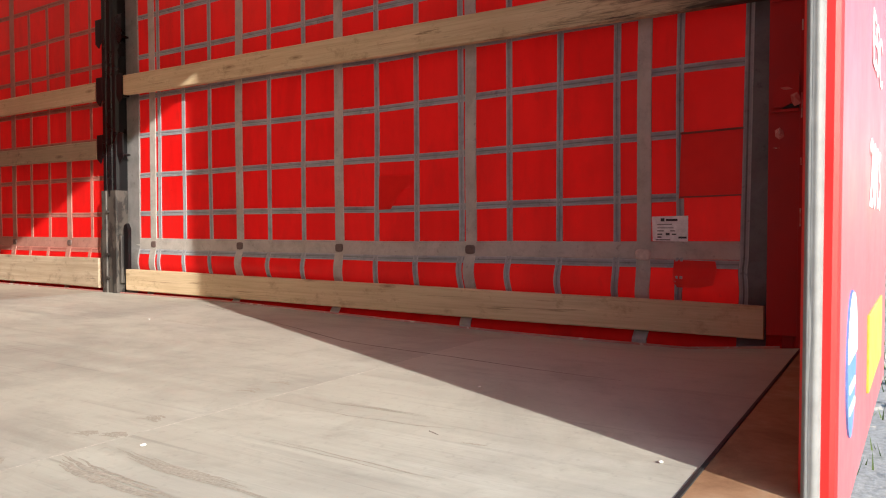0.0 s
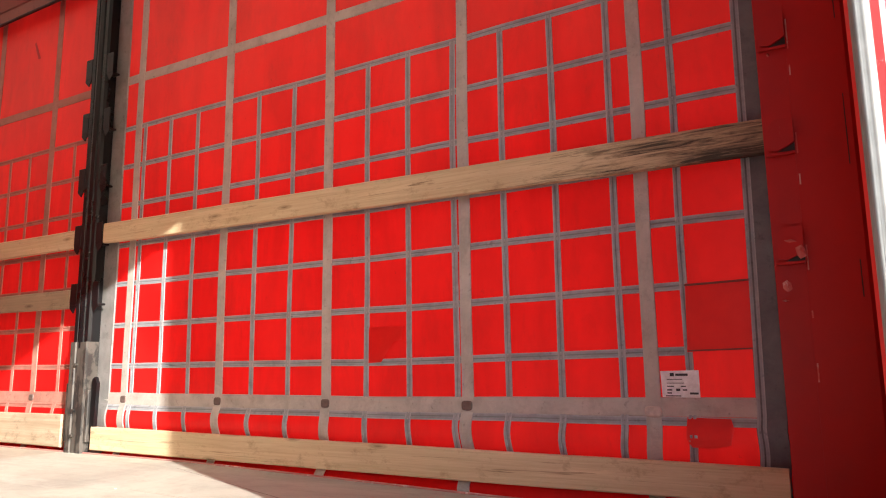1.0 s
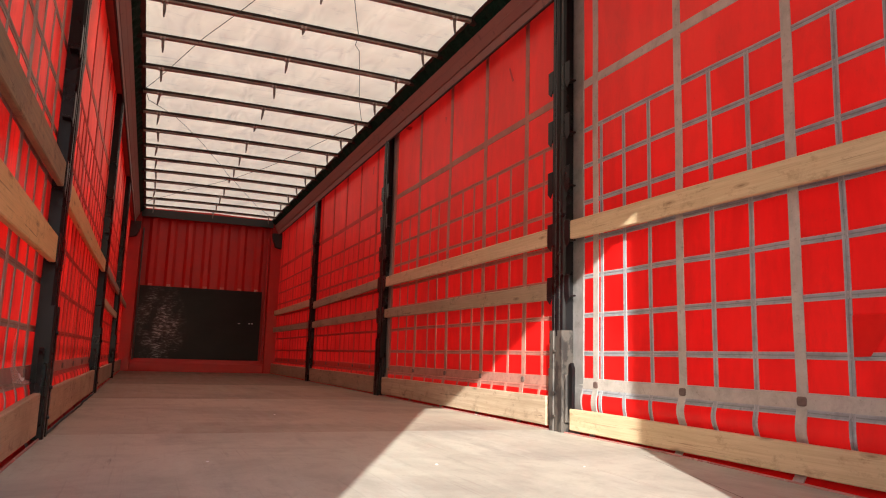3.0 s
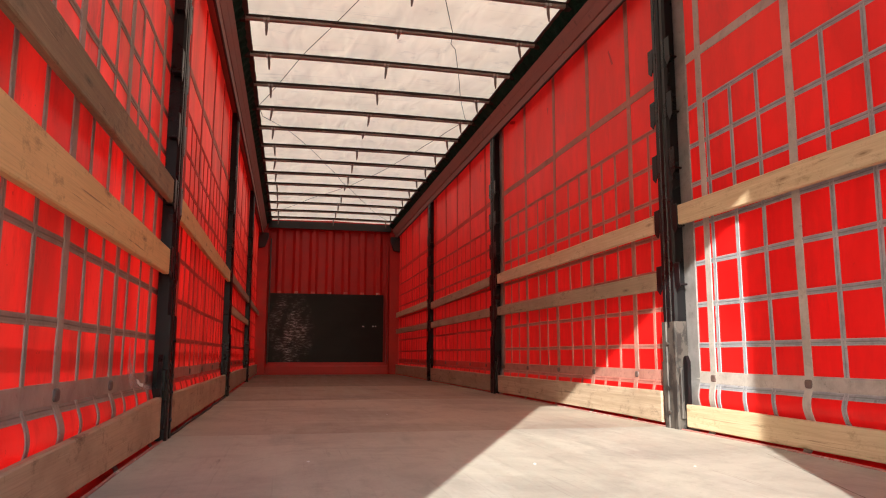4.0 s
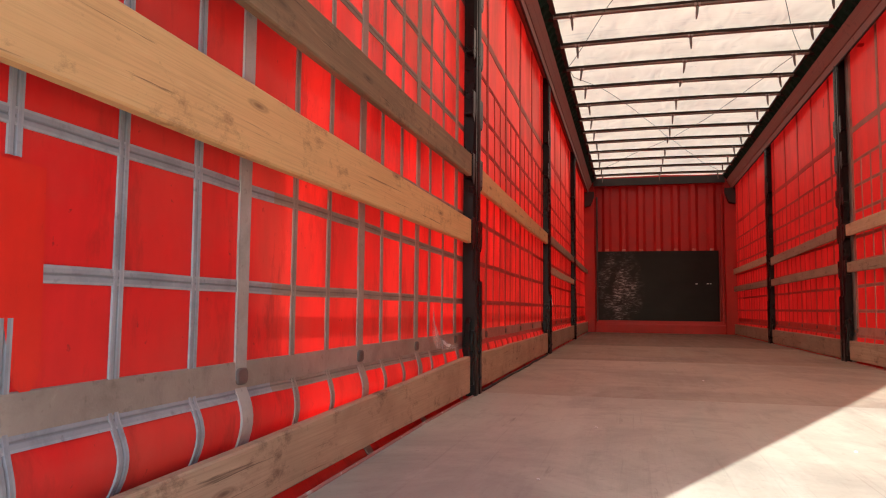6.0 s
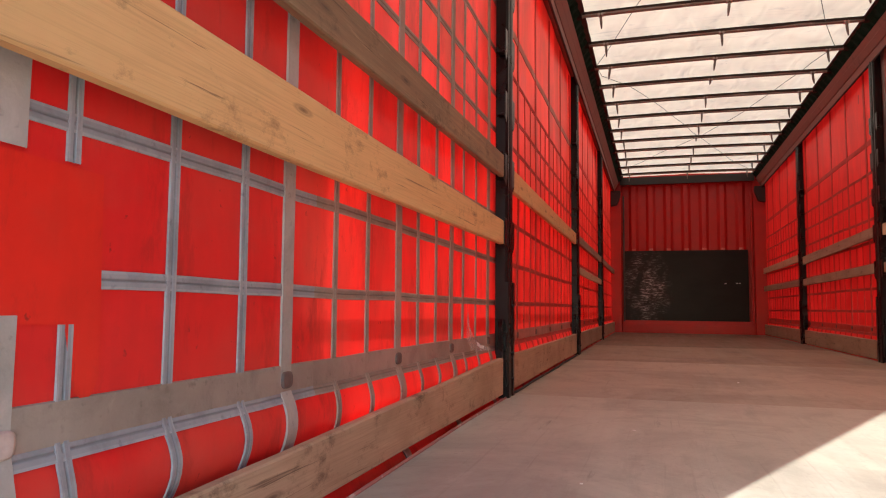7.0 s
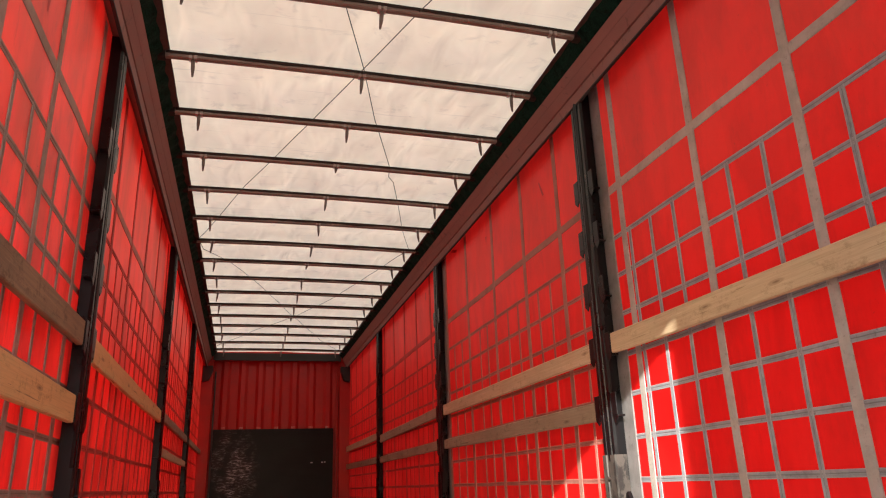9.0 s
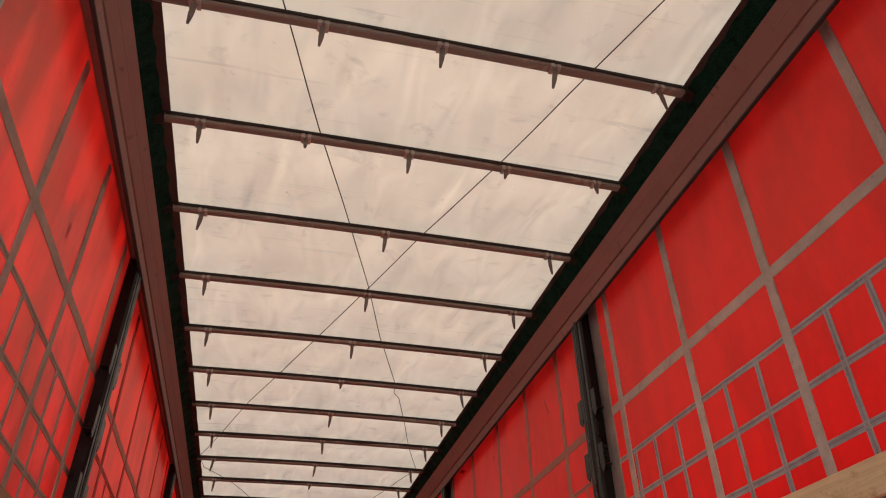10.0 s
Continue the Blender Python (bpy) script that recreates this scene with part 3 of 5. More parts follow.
    ob_from("joint_filler", jv, jf, M_FILLER, base, "pale filled joint between floor boards")
    sill = box_part("sill_plate", -1.2, 1.2, -0.03, 0.1035, -0.16, FLOOR - 0.0005, M_SILL, base, 0.0005, "rust-brown steel sill plate at the rear edge")
    box_part("sill_joint", -1.2, 1.2, 0.1022, 0.1085, FLOOR - 0.01, FLOOR + 0.0018, M_RUBBER, base, 0.0005, "dark joint between sill and plywood")
    for sx in (-1, 1):
        prof = [(1.2008, -0.16), (1.2008, FLOOR + 0.002), (1.2040, FLOOR + 0.006), (1.2070, FLOOR + 0.006), (1.2095, FLOOR + 0.001), (1.2095, -0.105), (1.2200, -0.105), (1.2200, -0.16)]
        stops = [0.16 + 0.13 * k for k in range(20)] + [LENGTH - 0.02]
        rv = [(sx * p, y, q - (floor_drop(sx * 1.2, y) if q > -0.1 else 0.0)) for y in stops for p, q in prof]
        rf = [(k * 8 + i, k * 8 + (i + 1) % 8, k * 8 + 8 + (i + 1) % 8, k * 8 + 8 + i) for k in range(len(stops) - 1) for i in range(8)]
        rf += [tuple(range(8)), tuple(len(rv) - 8 + i for i in range(8))]
        ob_from("edge_rail", rv, rf, M_EDGE, base, "dusty red-painted steel rail along the floor edge")
    return base


def box_data(x0, x1, y0, y1, z0, z1):
    v = [(x, y, z) for x in (x0, x1) for y in (y0, y1) for z in (z0, z1)]
    f = [(0, 1, 3, 2), (4, 6, 7, 5), (0, 4, 5, 1), (2, 3, 7, 6), (0, 2, 6, 4), (1, 5, 7, 3)]
    return v, f


floor = floor_panels()

chassis = holder("chassis", "dark steel trailer chassis under the load floor", "chassis", kind="structure")
for sx in (-0.55, 0.55):
    box_part("chassis_beam", sx - 0.07, sx + 0.07, 0.05, LENGTH, -0.62, -0.16, M_CHASSIS, chassis)
for sx in (-0.85, 0.85):
    for y in (2.2, 3.6, 5.0, 11.0):
        box_part("chassis_leg", sx - 0.11, sx + 0.11, y - 0.3, y + 0.3, -1.25, -0.16, M_CHASSIS, chassis, 0.03)
for sx in (-1, 1):
    # unseen raves, placed outside the cloth to keep sun off its hem
    box_part("side_rave", min(sx * 1.278, sx * 1.325), max(sx * 1.278, sx * 1.325), 0.0, LENGTH, -0.22, 0.035, M_RAIL, chassis, 0.006)
    box_part("rave_ledge", min(sx * 1.202, sx * 1.277), max(sx * 1.202, sx * 1.277), 0.0, LENGTH, -0.16, -0.082, M_CHASSIS, chassis, 0.003)


# ---- side curtains ----
def inward(side, y, z):
    """How far the cloth stands in from the outer line."""
    d = 0.008 * noise.noise(Vector((y * 0.9, z * 0.8, side * 3.0))) + 0.004 * noise.noise(Vector((y * 4.0, z * 1.5, side * 7.0)))
    if 0.06 < z < 0.20:
        u = (0.20 - z) / 0.14
        d += (0.017 if side > 0 else 0.020) * math.sin(math.pi * u) * (1 + 0.30 * noise.noise(Vector((y * 2.4, 0.0, side))))
    if z < 0.0:
        d += 0.040 * min(1.0, -z / 0.05)
    return d


def sway(side, y, z):
    """Sideways folds below the lower band."""
    if z > 0.20:
        return 0.004 * noise.noise(Vector((z * 2.0, y * 9.0, side)))
    return 0.0028 * math.sin((0.20 - z) * 38.0 + y * 5.0) * min(1.0, (0.20 - z) / 0.03)


def curtain(side, name, label):
    ys = [0.10 + k * (LENGTH - 0.10) / 215 for k in range(216)]
    zs = [-0.10, -0.08, -0.055, -0.03, -0.01, 0.01, 0.03, 0.05, 0.075, 0.10, 0.125, 0.15, 0.175, 0.20, 0.24] + [0.24 + 0.075 * k for k in range(1, 32)]
    verts, faces = [], []
    for off in (0.0, -0.0012):
        for y in ys:
            for z in zs:
                verts.append((side * (HALF - inward(side, y, z) - off), y, z))
    n, w = len(zs), len(ys) * len(zs)
    for i in range(len(ys) - 1):
        for j in range(n - 1):
            a = i * n + j
            if side < 0 and 7.24 < ys[i] < 7.40 and 0.38 < zs[j] < 0.42:
                continue  # a small tear in the cloth
            faces.append((a, a + 1, a + n + 1, a + n))
    ob = ob_from(name, verts[:w], faces, M_CURTAIN if side > 0 else M_CURTAIN_OLD, smooth=True)
    return tagged(ob, label, "curtain wall", kind="structure")


RIDGE = ((-0.5, 0.0), (-0.47, 1.0), (-0.12, 1.0), (0.0, 0.35), (0.12, 1.0), (0.47, 1.0), (0.5, 0.0))
FLAT = ((-0.5, 0.0), (-0.47, 1.0), (0.47, 1.0), (0.5, 0.0))


def row_lift(side, y, z):
    """The cross rows run level, but rise a little towards the rear end of the right curtain."""
    if side < 0:
        return -0.010 * max(0.0, min(y, 3.3) - 2.0) / 1.3 if 0.3 < z < 0.7 else 0.0
    rate = 0.009 if z < 0.3 else 0.020 if z < 0.7 else 0.012 if z < 0.9 else 0.005
    return rate * max(0.0, 1.5 - y) if z < 1.7 else 0.006 * max(0.0, min(y, 3.3) - 1.8)


def strap(side, parent, name, material, width, upright, at, a, b, thick=0.0028, step=0.05, lean=0.0):
    """A webbing strip sewn on the cloth: upright at y = at from z = a to b, or lying at z = at from y = a to b."""
    prof = RIDGE if width < 0.032 else FLAT
    count = max(2, int(abs(b - a) / (step if upright else 0.08)) + 1)
    stops = [a + (b - a) * k / count for k in range(count + 1)]
    if upright and a < 0.2:
        stops = sorted(set(stops + [a + 0.015 * k for k in range(int((0.24 - a) / 0.015))]))
    verts, faces = [], []
    m = len(prof)
    for s in stops:
        for u, h in prof:
            if upright:
                y, z = at + lean * (s - 1.0) + u * width + sway(side, at, s), s
            else:
                y, z = s, at + row_lift(side, s, at) + u * width + 0.004 * noise.noise(Vector((s * 0.8, at * 9, side))) + 0.0025 * noise.noise(Vector((s * 3.4, at * 5, side)))
            verts.append((side * (HALF - inward(side, y, z) - 0.0005 - thick * h), y, z))
    for k in range(len(stops) - 1):
        for p in range(m - 1):
            i = k * m + p
            faces.append((i, i + 1, i + m + 1, i + m))
    ob = ob_from(name, verts, faces, material, parent)
    uv = ob.data.uv_layers.new(name="UVMap")
    for loop in ob.data.loops:
        row, col = divmod(loop.vertex_index, m)
        uv.data[loop.index].uv = (prof[col][0] + 0.5, stops[row])
    return ob


def plate(side, parent, y, z, w, h, material, label):
    """A rounded rivet plate where a strap meets the band."""
    bm = bmesh.new()
    ring = [(math.copysign(abs(math.cos(a)) ** 0.55, math.cos(a)) * w / 2, math.copysign(abs(math.sin(a)) ** 0.55, math.sin(a)) * h / 2) for a in [2 * math.pi * k / 16 for k in range(16)]]
    x0 = side * (HALF - inward(side, y, z) - 0.002)
    rows = []
    for out, scale in ((0.0, 1.0), (0.006, 1.0), (0.009, 0.8), (0.007, 0.45)):
        rows.append([bm.verts.new((x0 - side * out, y + p * scale, z + q * scale)) for p, q in ring])
    for r in range(3):
        for k in range(16):
            bm.faces.new((rows[r][k], rows[r][(k + 1) % 16], rows[r + 1][(k + 1) % 16], rows[r + 1][k]))
    bm.faces.new(rows[3])
    return part("rivet_plate", bm, material, parent, label, True)


def cloth_patch(side, parent, outline, name, material, label, out=0.0035):
    """A flat repair piece on the cloth from an outline of (y, z)."""
    bm = bmesh.new()
    f = bm.faces.new([bm.verts.new((0, y, z)) for y, z in outline])
    bmesh.ops.triangulate(bm, faces=[f], ngon_method="EAR_CLIP")
    bmesh.ops.subdivide_edges(bm, edges=bm.edges[:], cuts=3, use_grid_fill=True)
    for v in bm.verts:
        v.co.x = side * (HALF - inward(side, v.co.y, v.co.z) - out)
    return part(name, bm, material, parent, label)


RIGHT_WIDE = [0.568, 1.211, 1.842, 2.436, 3.075, 3.835, 4.43, 5.073, 5.76, 6.42, 7.06, 7.70, 8.34, 8.98, 9.62, 10.26, 10.90, 11.54, 12.18, 12.75]
RIGHT_THIN = [0.456, 0.658, 0.859, 1.052, 1.252, 1.451, 1.646, 2.039, 2.246, 2.642, 2.833, 3.023, 3.618, 4.042, 4.235, 4.603, 4.802, 5.28, 5.47, 5.98, 6.20]
LEFT_WIDE = [0.655, 1.326, 1.986, 2.560, 3.173, 3.90, 4.54, 5.18, 5.82, 6.46, 7.10, 7.74, 8.38, 9.02, 9.66, 10.30, 10.94, 11.58, 12.22]
LEFT_THIN = [0.752, 0.955, 1.156, 1.557, 1.754, 2.164, 2.362, 2.732, 2.937]
for base in (RIGHT_WIDE[9:-1], LEFT_WIDE[4:-1]):
    for k in range(len(base)):
        (RIGHT_THIN if base[0] > 5 else LEFT_THIN).extend((base[k] + 0.213, base[k] + 0.427))

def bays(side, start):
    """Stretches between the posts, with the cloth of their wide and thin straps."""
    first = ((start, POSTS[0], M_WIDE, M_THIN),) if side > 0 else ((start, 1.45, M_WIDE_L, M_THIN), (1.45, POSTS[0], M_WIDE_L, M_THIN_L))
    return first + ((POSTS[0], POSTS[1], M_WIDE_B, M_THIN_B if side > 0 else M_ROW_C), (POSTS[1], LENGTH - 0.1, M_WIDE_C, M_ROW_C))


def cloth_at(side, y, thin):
    """The cloth of an upright strap: grey by the rear, browner and redder towards the front."""
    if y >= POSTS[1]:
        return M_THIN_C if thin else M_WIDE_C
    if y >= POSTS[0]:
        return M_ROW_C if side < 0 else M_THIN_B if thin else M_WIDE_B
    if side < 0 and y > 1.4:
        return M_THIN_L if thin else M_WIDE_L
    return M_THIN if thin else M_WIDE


wall_right = curtain(1, "wall_right", "red side curtain with grey webbing grid, sunlit near the first post")
wall_left = curtain(-1, "wall_left", "translucent red side curtain with grey webbing grid and repairs")
for side, wall, wide, thin, top_z, levels, band in (
        (1, wall_right, RIGHT_WIDE, RIGHT_THIN, 1.826, (1.571, 1.369, 1.168, 0.965, 0.770, 0.567, 0.370, 0.175), 0.216),
        (-1, wall_left, LEFT_WIDE, LEFT_THIN, 1.855, (1.612, 1.398, 1.22, 1.012, 0.807, 0.604, 0.403, 0.188), 0.224)):
    y0 = 0.25 if side > 0 else 0.12
    for z in levels:
        if side > 0:
            start = 0.46 if 0.3 < z < 0.7 else 0.25
        else:
            start = 0.806 if abs(z - 0.403) < 0.01 else 0.12
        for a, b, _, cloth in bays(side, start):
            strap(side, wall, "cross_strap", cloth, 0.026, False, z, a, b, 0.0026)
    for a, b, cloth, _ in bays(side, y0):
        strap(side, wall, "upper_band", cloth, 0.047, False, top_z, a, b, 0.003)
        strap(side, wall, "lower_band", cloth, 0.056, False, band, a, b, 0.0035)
    for y in thin:
        pieces = [(0.04, levels[0] + row_lift(side, y, levels[0]))]
        if side < 0 and abs(y - 0.752) < 0.01:
            pieces = [(0.04, 0.345), (0.552, levels[0])]
        for a, b in pieces:
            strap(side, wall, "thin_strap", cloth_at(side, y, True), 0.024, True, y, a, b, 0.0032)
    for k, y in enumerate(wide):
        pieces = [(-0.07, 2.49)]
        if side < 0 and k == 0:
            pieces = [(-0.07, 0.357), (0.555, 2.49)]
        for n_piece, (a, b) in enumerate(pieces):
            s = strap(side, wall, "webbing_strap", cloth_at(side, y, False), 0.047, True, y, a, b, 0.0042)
            if n_piece == 0:
                pale = k == 0
                plate(side, s, y, band - 0.002 + row_lift(side, y, band) - (0.012 if pale else 0.0), 0.052 if pale else 0.042, 0.034, M_RIVET_PALE if pale else M_RIVET, "pale rounded plastic plate" if pale else "brown rivet plate")

# grey cloth ends and joints of the right curtain
strap(1, wall_right, "curtain_end", M_END, 0.080, True, 0.229, -0.06, 2.49, 0.0052, lean=-0.014)
strap(1, wall_right, "curtain_joint", M_JOINT, 0.16, True, 3.262, -0.06, 2.49, 0.0056)
strap(1, wall_right, "curtain_joint", M_JOINT, 0.10, True, 6.50, -0.06, 2.49, 0.0056)
strap(1, wall_right, "thin_strap", M_THIN, 0.026, True, 0.258, 0.04, 2.46, 0.0062, lean=-0.010)
strap(1, wall_right, "weld_seam", M_SEAM, 0.006, False, 0.567, 0.27, 0.455, 0.0065)
strap(1, wall_right, "weld_seam", M_SEAM, 0.004, False, 0.370, 0.27, 0.455, 0.0055)
for outline in ([(6.02, 2.43), (6.16, 2.475), (6.20, 2.46), (6.10, 2.425), (6.03, 2.41)], [(7.19, 2.335), (7.23, 2.335), (7.24, 2.26), (7.21, 2.25)],
                [(4.02, 2.16), (4.045, 2.16), (4.095, 2.27), (4.08, 2.275)], [(5.18, 2.27), (5.21, 2.275), (5.20, 2.21)]):
    cloth_patch(1, wall_right, outline, "stain", M_STAIN, "dark red smear on the cloth", 0.003)
for outline in ([(2.345, 2.03), (2.375, 2.03), (2.365, 1.965), (2.35, 1.96)], [(1.99, 1.99), (2.02, 1.985), (2.00, 1.955)]):
    cloth_patch(-1, wall_left, outline, "stain", M_STAIN, "dark red smear on the cloth", 0.0015)
cloth_patch(1, wall_right, [(1.633, 0.503), (1.478, 0.502), (1.483, 0.451), (1.565, 0.438), (1.577, 0.370), (1.644, 0.367)], "repair_patch", M_PATCH, "dull red welded repair patch")
cloth_patch(1, wall_right, [(0.452, 0.591), (0.262, 0.594), (0.264, 0.391), (0.458, 0.386)], "repair_patch", M_PATCH, "dull red welded repair patch", 0.0042)
cloth_patch(1, wall_right, [(0.470, 0.196), (0.348, 0.194), (0.340, 0.165), (0.351, 0.122), (0.40, 0.110), (0.458, 0.112), (0.474, 0.135)], "repair_patch", M_PATCH, "dull red welded repair patch", 0.0040)
cloth_patch(-1, wall_left, [(0.600, 0.551), (0.805, 0.545), (0.811, 0.276), (0.800, 0.253), (0.786, 0.245), (0.768, 0.258), (0.756, 0.304), (0.748, 0.345), (0.600, 0.348)], "repair_patch", M_PATCH_LEFT, "large red welded repair patch")
flap = cloth_patch(-1, wall_left, [(2.70, 0.40), (2.735, 0.30), (2.80, 0.25), (2.95, 0.218), (3.14, 0.186), (2.95, 0.190), (2.76, 0.205), (2.69, 0.25)], "torn_foil", M_FOIL, "torn clear foil flap", 0.03)
# the foil's specular glint, drawn as a small white patch
cloth_patch(-1, flap, [(2.83, 0.234), (2.87, 0.228), (2.90, 0.216), (2.97, 0.211), (2.955, 0.199), (2.90, 0.204), (2.85, 0.217)], "foil_crease", M_WHITE, "glint on the crumpled foil, drawn as a white patch", 0.034)

# shadow falling on the left cloth from outside, drawn as dark red strips
for y0, y1 in ((1.30, 3.29), (3.41, 6.5), (6.66, 9.72), (9.9, 12.7)):
    cloth_patch(-1, wall_left, [(y0, 0.342), (y1, 0.328), (y1, 0.266), (y0, 0.292)], "printed_band", M_SHADOW_BAND, "shadow from outside, drawn as a dark band on the outer side", -0.003)

# paper label with unreadable print
label_piece = cloth_patch(1, wall_right, [(0.540, 0.331), (0.428, 0.333), (0.428, 0.253), (0.537, 0.254)], "label", M_PAPER, "white paper label with small black print", 0.010)
for y0, y1, z0, z1 in ((0.49, 0.478, 0.340, 0.350), (0.474, 0.438, 0.341, 0.348), (0.50, 0.455, 0.330, 0.332), (0.50, 0.45, 0.319, 0.321), (0.50, 0.48, 0.309, 0.312), (0.46, 0.445, 0.309, 0.312),
                       (0.50, 0.485, 0.298, 0.302), (0.474, 0.462, 0.297, 0.304), (0.455, 0.442, 0.298, 0.302), (0.50, 0.487, 0.289, 0.293), (0.435, 0.41, 0.287, 0.293), (0.505, 0.46, 0.281, 0.284)):
    cloth_patch(1, label_piece, [(y0 + 0.022, z1 - 0.0245), (y1 + 0.022, z1 - 0.0245), (y1 + 0.022, z0 - 0.0245), (y0 + 0.022, z0 - 0.0245)], "print_bar", M_INK, "", 0.0112)


# ---- posts ----
def post(side, y, name_label, bare):
    e = holder("curtain_post", name_label, "post", "posts along the curtains", at=(side * 1.2, y, FLOOR))
    s = side
    # local x runs outwards from the inner face at 0 to the curtain
    prof = [(0.058, -0.068), (0.012, -0.068), (0.0, -0.058), (0.0, -0.034), (0.014, -0.028), (0.014, 0.020), (0.0, 0.026), (0.0, 0.052), (0.010, 0.062), (0.058, 0.062)]
    bm = extrude_profile([(p * s, q) for p, q in prof], "z", 0.0, EAVE + 0.04 - FLOOR)
    part("column", bm, M_BLACK, e)
    bm = extrude_profile([(p * s, q) for p, q in [(0.010, -0.027), (-0.002, -0.022), (-0.006, 0.0), (-0.002, 0.016), (0.010, 0.019)]], "z", 0.5, EAVE - FLOOR)
    part("centre_rib", bm, M_BLACK, e)
    mat = M_STEEL if bare else M_BLACK
    sleeve = [(0.056, -0.073), (-0.002, -0.073), (-0.010, -0.064), (-0.010, -0.030), (-0.004, -0.026), (-0.004, 0.018), (-0.010, 0.022), (-0.010, 0.058), (-0.002, 0.067), (0.056, 0.067)]
    foot = part("lower_sleeve", extrude_profile([(p * s, q) for p, q in sleeve], "z", 0.0, 0.53), mat, e, "bare scraped steel sleeve" if bare else "")
    for q0, q1, h in ((-0.092, -0.056, 0.30), (0.050, 0.088, 0.33)):
        bm = add_box(bmesh.new(), min(0.0, 0.035 * s) - 0.001, max(0.0, 0.035 * s), q0, q1, 0.05, h, 0.006)
        part("foot_bracket", bm, mat, e)
    lever = [(-0.135, 0.33), (-0.118, 0.36), (-0.100, 0.35), (-0.096, 0.10), (-0.112, 0.07), (-0.130, 0.10)]
    part("lever", extrude_profile([(q, z) for q, z in lever], "x", 0.012 * s, 0.030 * s), M_BLACK, e)
    for dirn in (-1, 1):
        for z in (0.73, 1.03, 1.33, 1.63, 1.93):
            bm = bmesh.new()
            y_in, y_out = (-0.066, -0.116) if dirn < 0 else (0.060, 0.112)
            a, b = min(y_in, y_out), max(y_in, y_out)
            add_box(bm, min(0.002 * s, 0.008 * s), max(0.002 * s, 0.008 * s), a, b, z - 0.015, z + 0.095, 0.002)
            add_box(bm, min(0.008 * s, 0.045 * s), max(0.008 * s, 0.045 * s), a, b, z - 0.022, z - 0.012, 0.002)
            tip = [(y_in, z - 0.015), (y_out, z - 0.015), (y_out, z - 0.03), (y_in + (y_out - y_in) * 0.45, z - 0.055)]
            extrude_profile(tip, "x", 0.003 * s, 0.008 * s, bm)
            part("board_pocket", bm, M_BLACK, e)
    for z in (0.08, 0.20, 0.42):
        bm = bmesh.new()
        bmesh.ops.create_cone(bm, cap_ends=True, segments=10, radius1=0.008, radius2=0.006, depth=0.01, matrix=pose(-0.014 * s, 0.0, z, 0, 90, 0))
        part("bolt", bm, mat, foot)
    return e


post(1, POSTS[0], "black steel curtain post with scraped bare foot in sunlight", True)
post(1, POSTS[1], "black steel curtain post with board pockets", False)
post(1, POSTS[2], "black steel curtain post with board pockets", False)
for y in POSTS:
    post(-1, y, "black steel curtain post with board pockets", False)


# ---- loose boards in the pockets ----
def board(side, y0, y1, za0, zb0, za1, zb1, material, label, x_in=1.208, thick=0.026, bow=0.004):
    """A board from y0 (bottom za0, top zb0) to y1 (bottom za1, top zb1)."""
    bm = bmesh.new()
    n = 14
    rows = []
    mid = Vector((side * (x_in + thick / 2), (y0 + y1) / 2, (za0 + zb0) / 2))
    seed = y0 * 3.1 + za0 * 7 + side
    for k in range(n + 1):
        u = k / n
        y = y0 + (y1 - y0) * u
        a, b = za0 + (za1 - za0) * u, zb0 + (zb1 - zb0) * u
        a += 0.004 * noise.noise(Vector((u * 4, seed, 0.0)))
        b += 0.005 * noise.noise(Vector((u * 5, seed, 4.0)))
        dx = bow * math.sin(math.pi * u)
        c = 0.004
        ring = [(x_in + c, a), (x_in + thick - c, a), (x_in + thick, a + c), (x_in + thick, b - c), (x_in + thick - c, b), (x_in + c, b), (x_in, b - c), (x_in, a + c)]
        rows.append([bm.verts.new(Vector((side * (x + dx), y, z)) - mid) for x, z in ring])
    for k in range(n):
        for j in range(8):
            bm.faces.new((rows[k][j], rows[k][(j + 1) % 8], rows[k + 1][(j + 1) % 8], rows[k + 1][j]))
    bm.faces.new(rows[0])
    bm.faces.new(rows[-1])
    ob = part("wooden_board", bm, material)
    ob.location = mid
    return tagged(ob, label, "board", "boards along the curtains")


CLEAN = "pale pine side board resting in the post pockets"
OLD = "weathered grey-brown side board resting in the post pockets"
LOW = "pale wooden kick board along the load floor"
LOWOLD = "grimy brown wooden kick board along the load floor"
board(1, 0.145, 3.228, 0.944, 1.048, 0.976, 1.076, M_CHAR, "pale pine side board with a charred dark end")
board(1, 0.205, 3.228, -0.028, 0.071, -0.024, 0.084, M_PINE, LOW)
board(1, 3.475, 6.455, 0.970, 1.068, 0.978, 1.072, M_PINE, CLEAN)
board(1, 3.475, 6.455, 0.664, 0.760, 0.680, 0.762, M_OLDWOOD, OLD)
board(1, 3.475, 6.455, -0.022, 0.138, -0.020, 0.135, M_DIRTYPINE, LOW)
board(1, 6.72, 9.67, 0.985, 1.075, 0.93, 1.03, M_OLDWOOD, OLD)
board(1, 6.72, 9.67, 0.685, 0.768, 0.675, 0.756, M_OLDWOOD, OLD)
board(1, 6.72, 9.67, -0.025, 0.135, -0.025, 0.135, M_OLDWOOD, LOWOLD)
board(1, 9.93, 12.93, 0.985, 1.077, 0.970, 1.06, M_PINE, CLEAN)
board(1, 9.93, 12.93, 0.675, 0.757, 0.68, 0.765, M_OLDWOOD, OLD)
board(1, 9.93, 12.93, -0.025, 0.135, -0.025, 0.135, M_OLDWOOD, LOWOLD)
board(-1, 0.15, 3.225, 0.930, 1.052, 0.974, 1.078, M_DARKWOOD, "dark weathered side board resting in the post pockets")
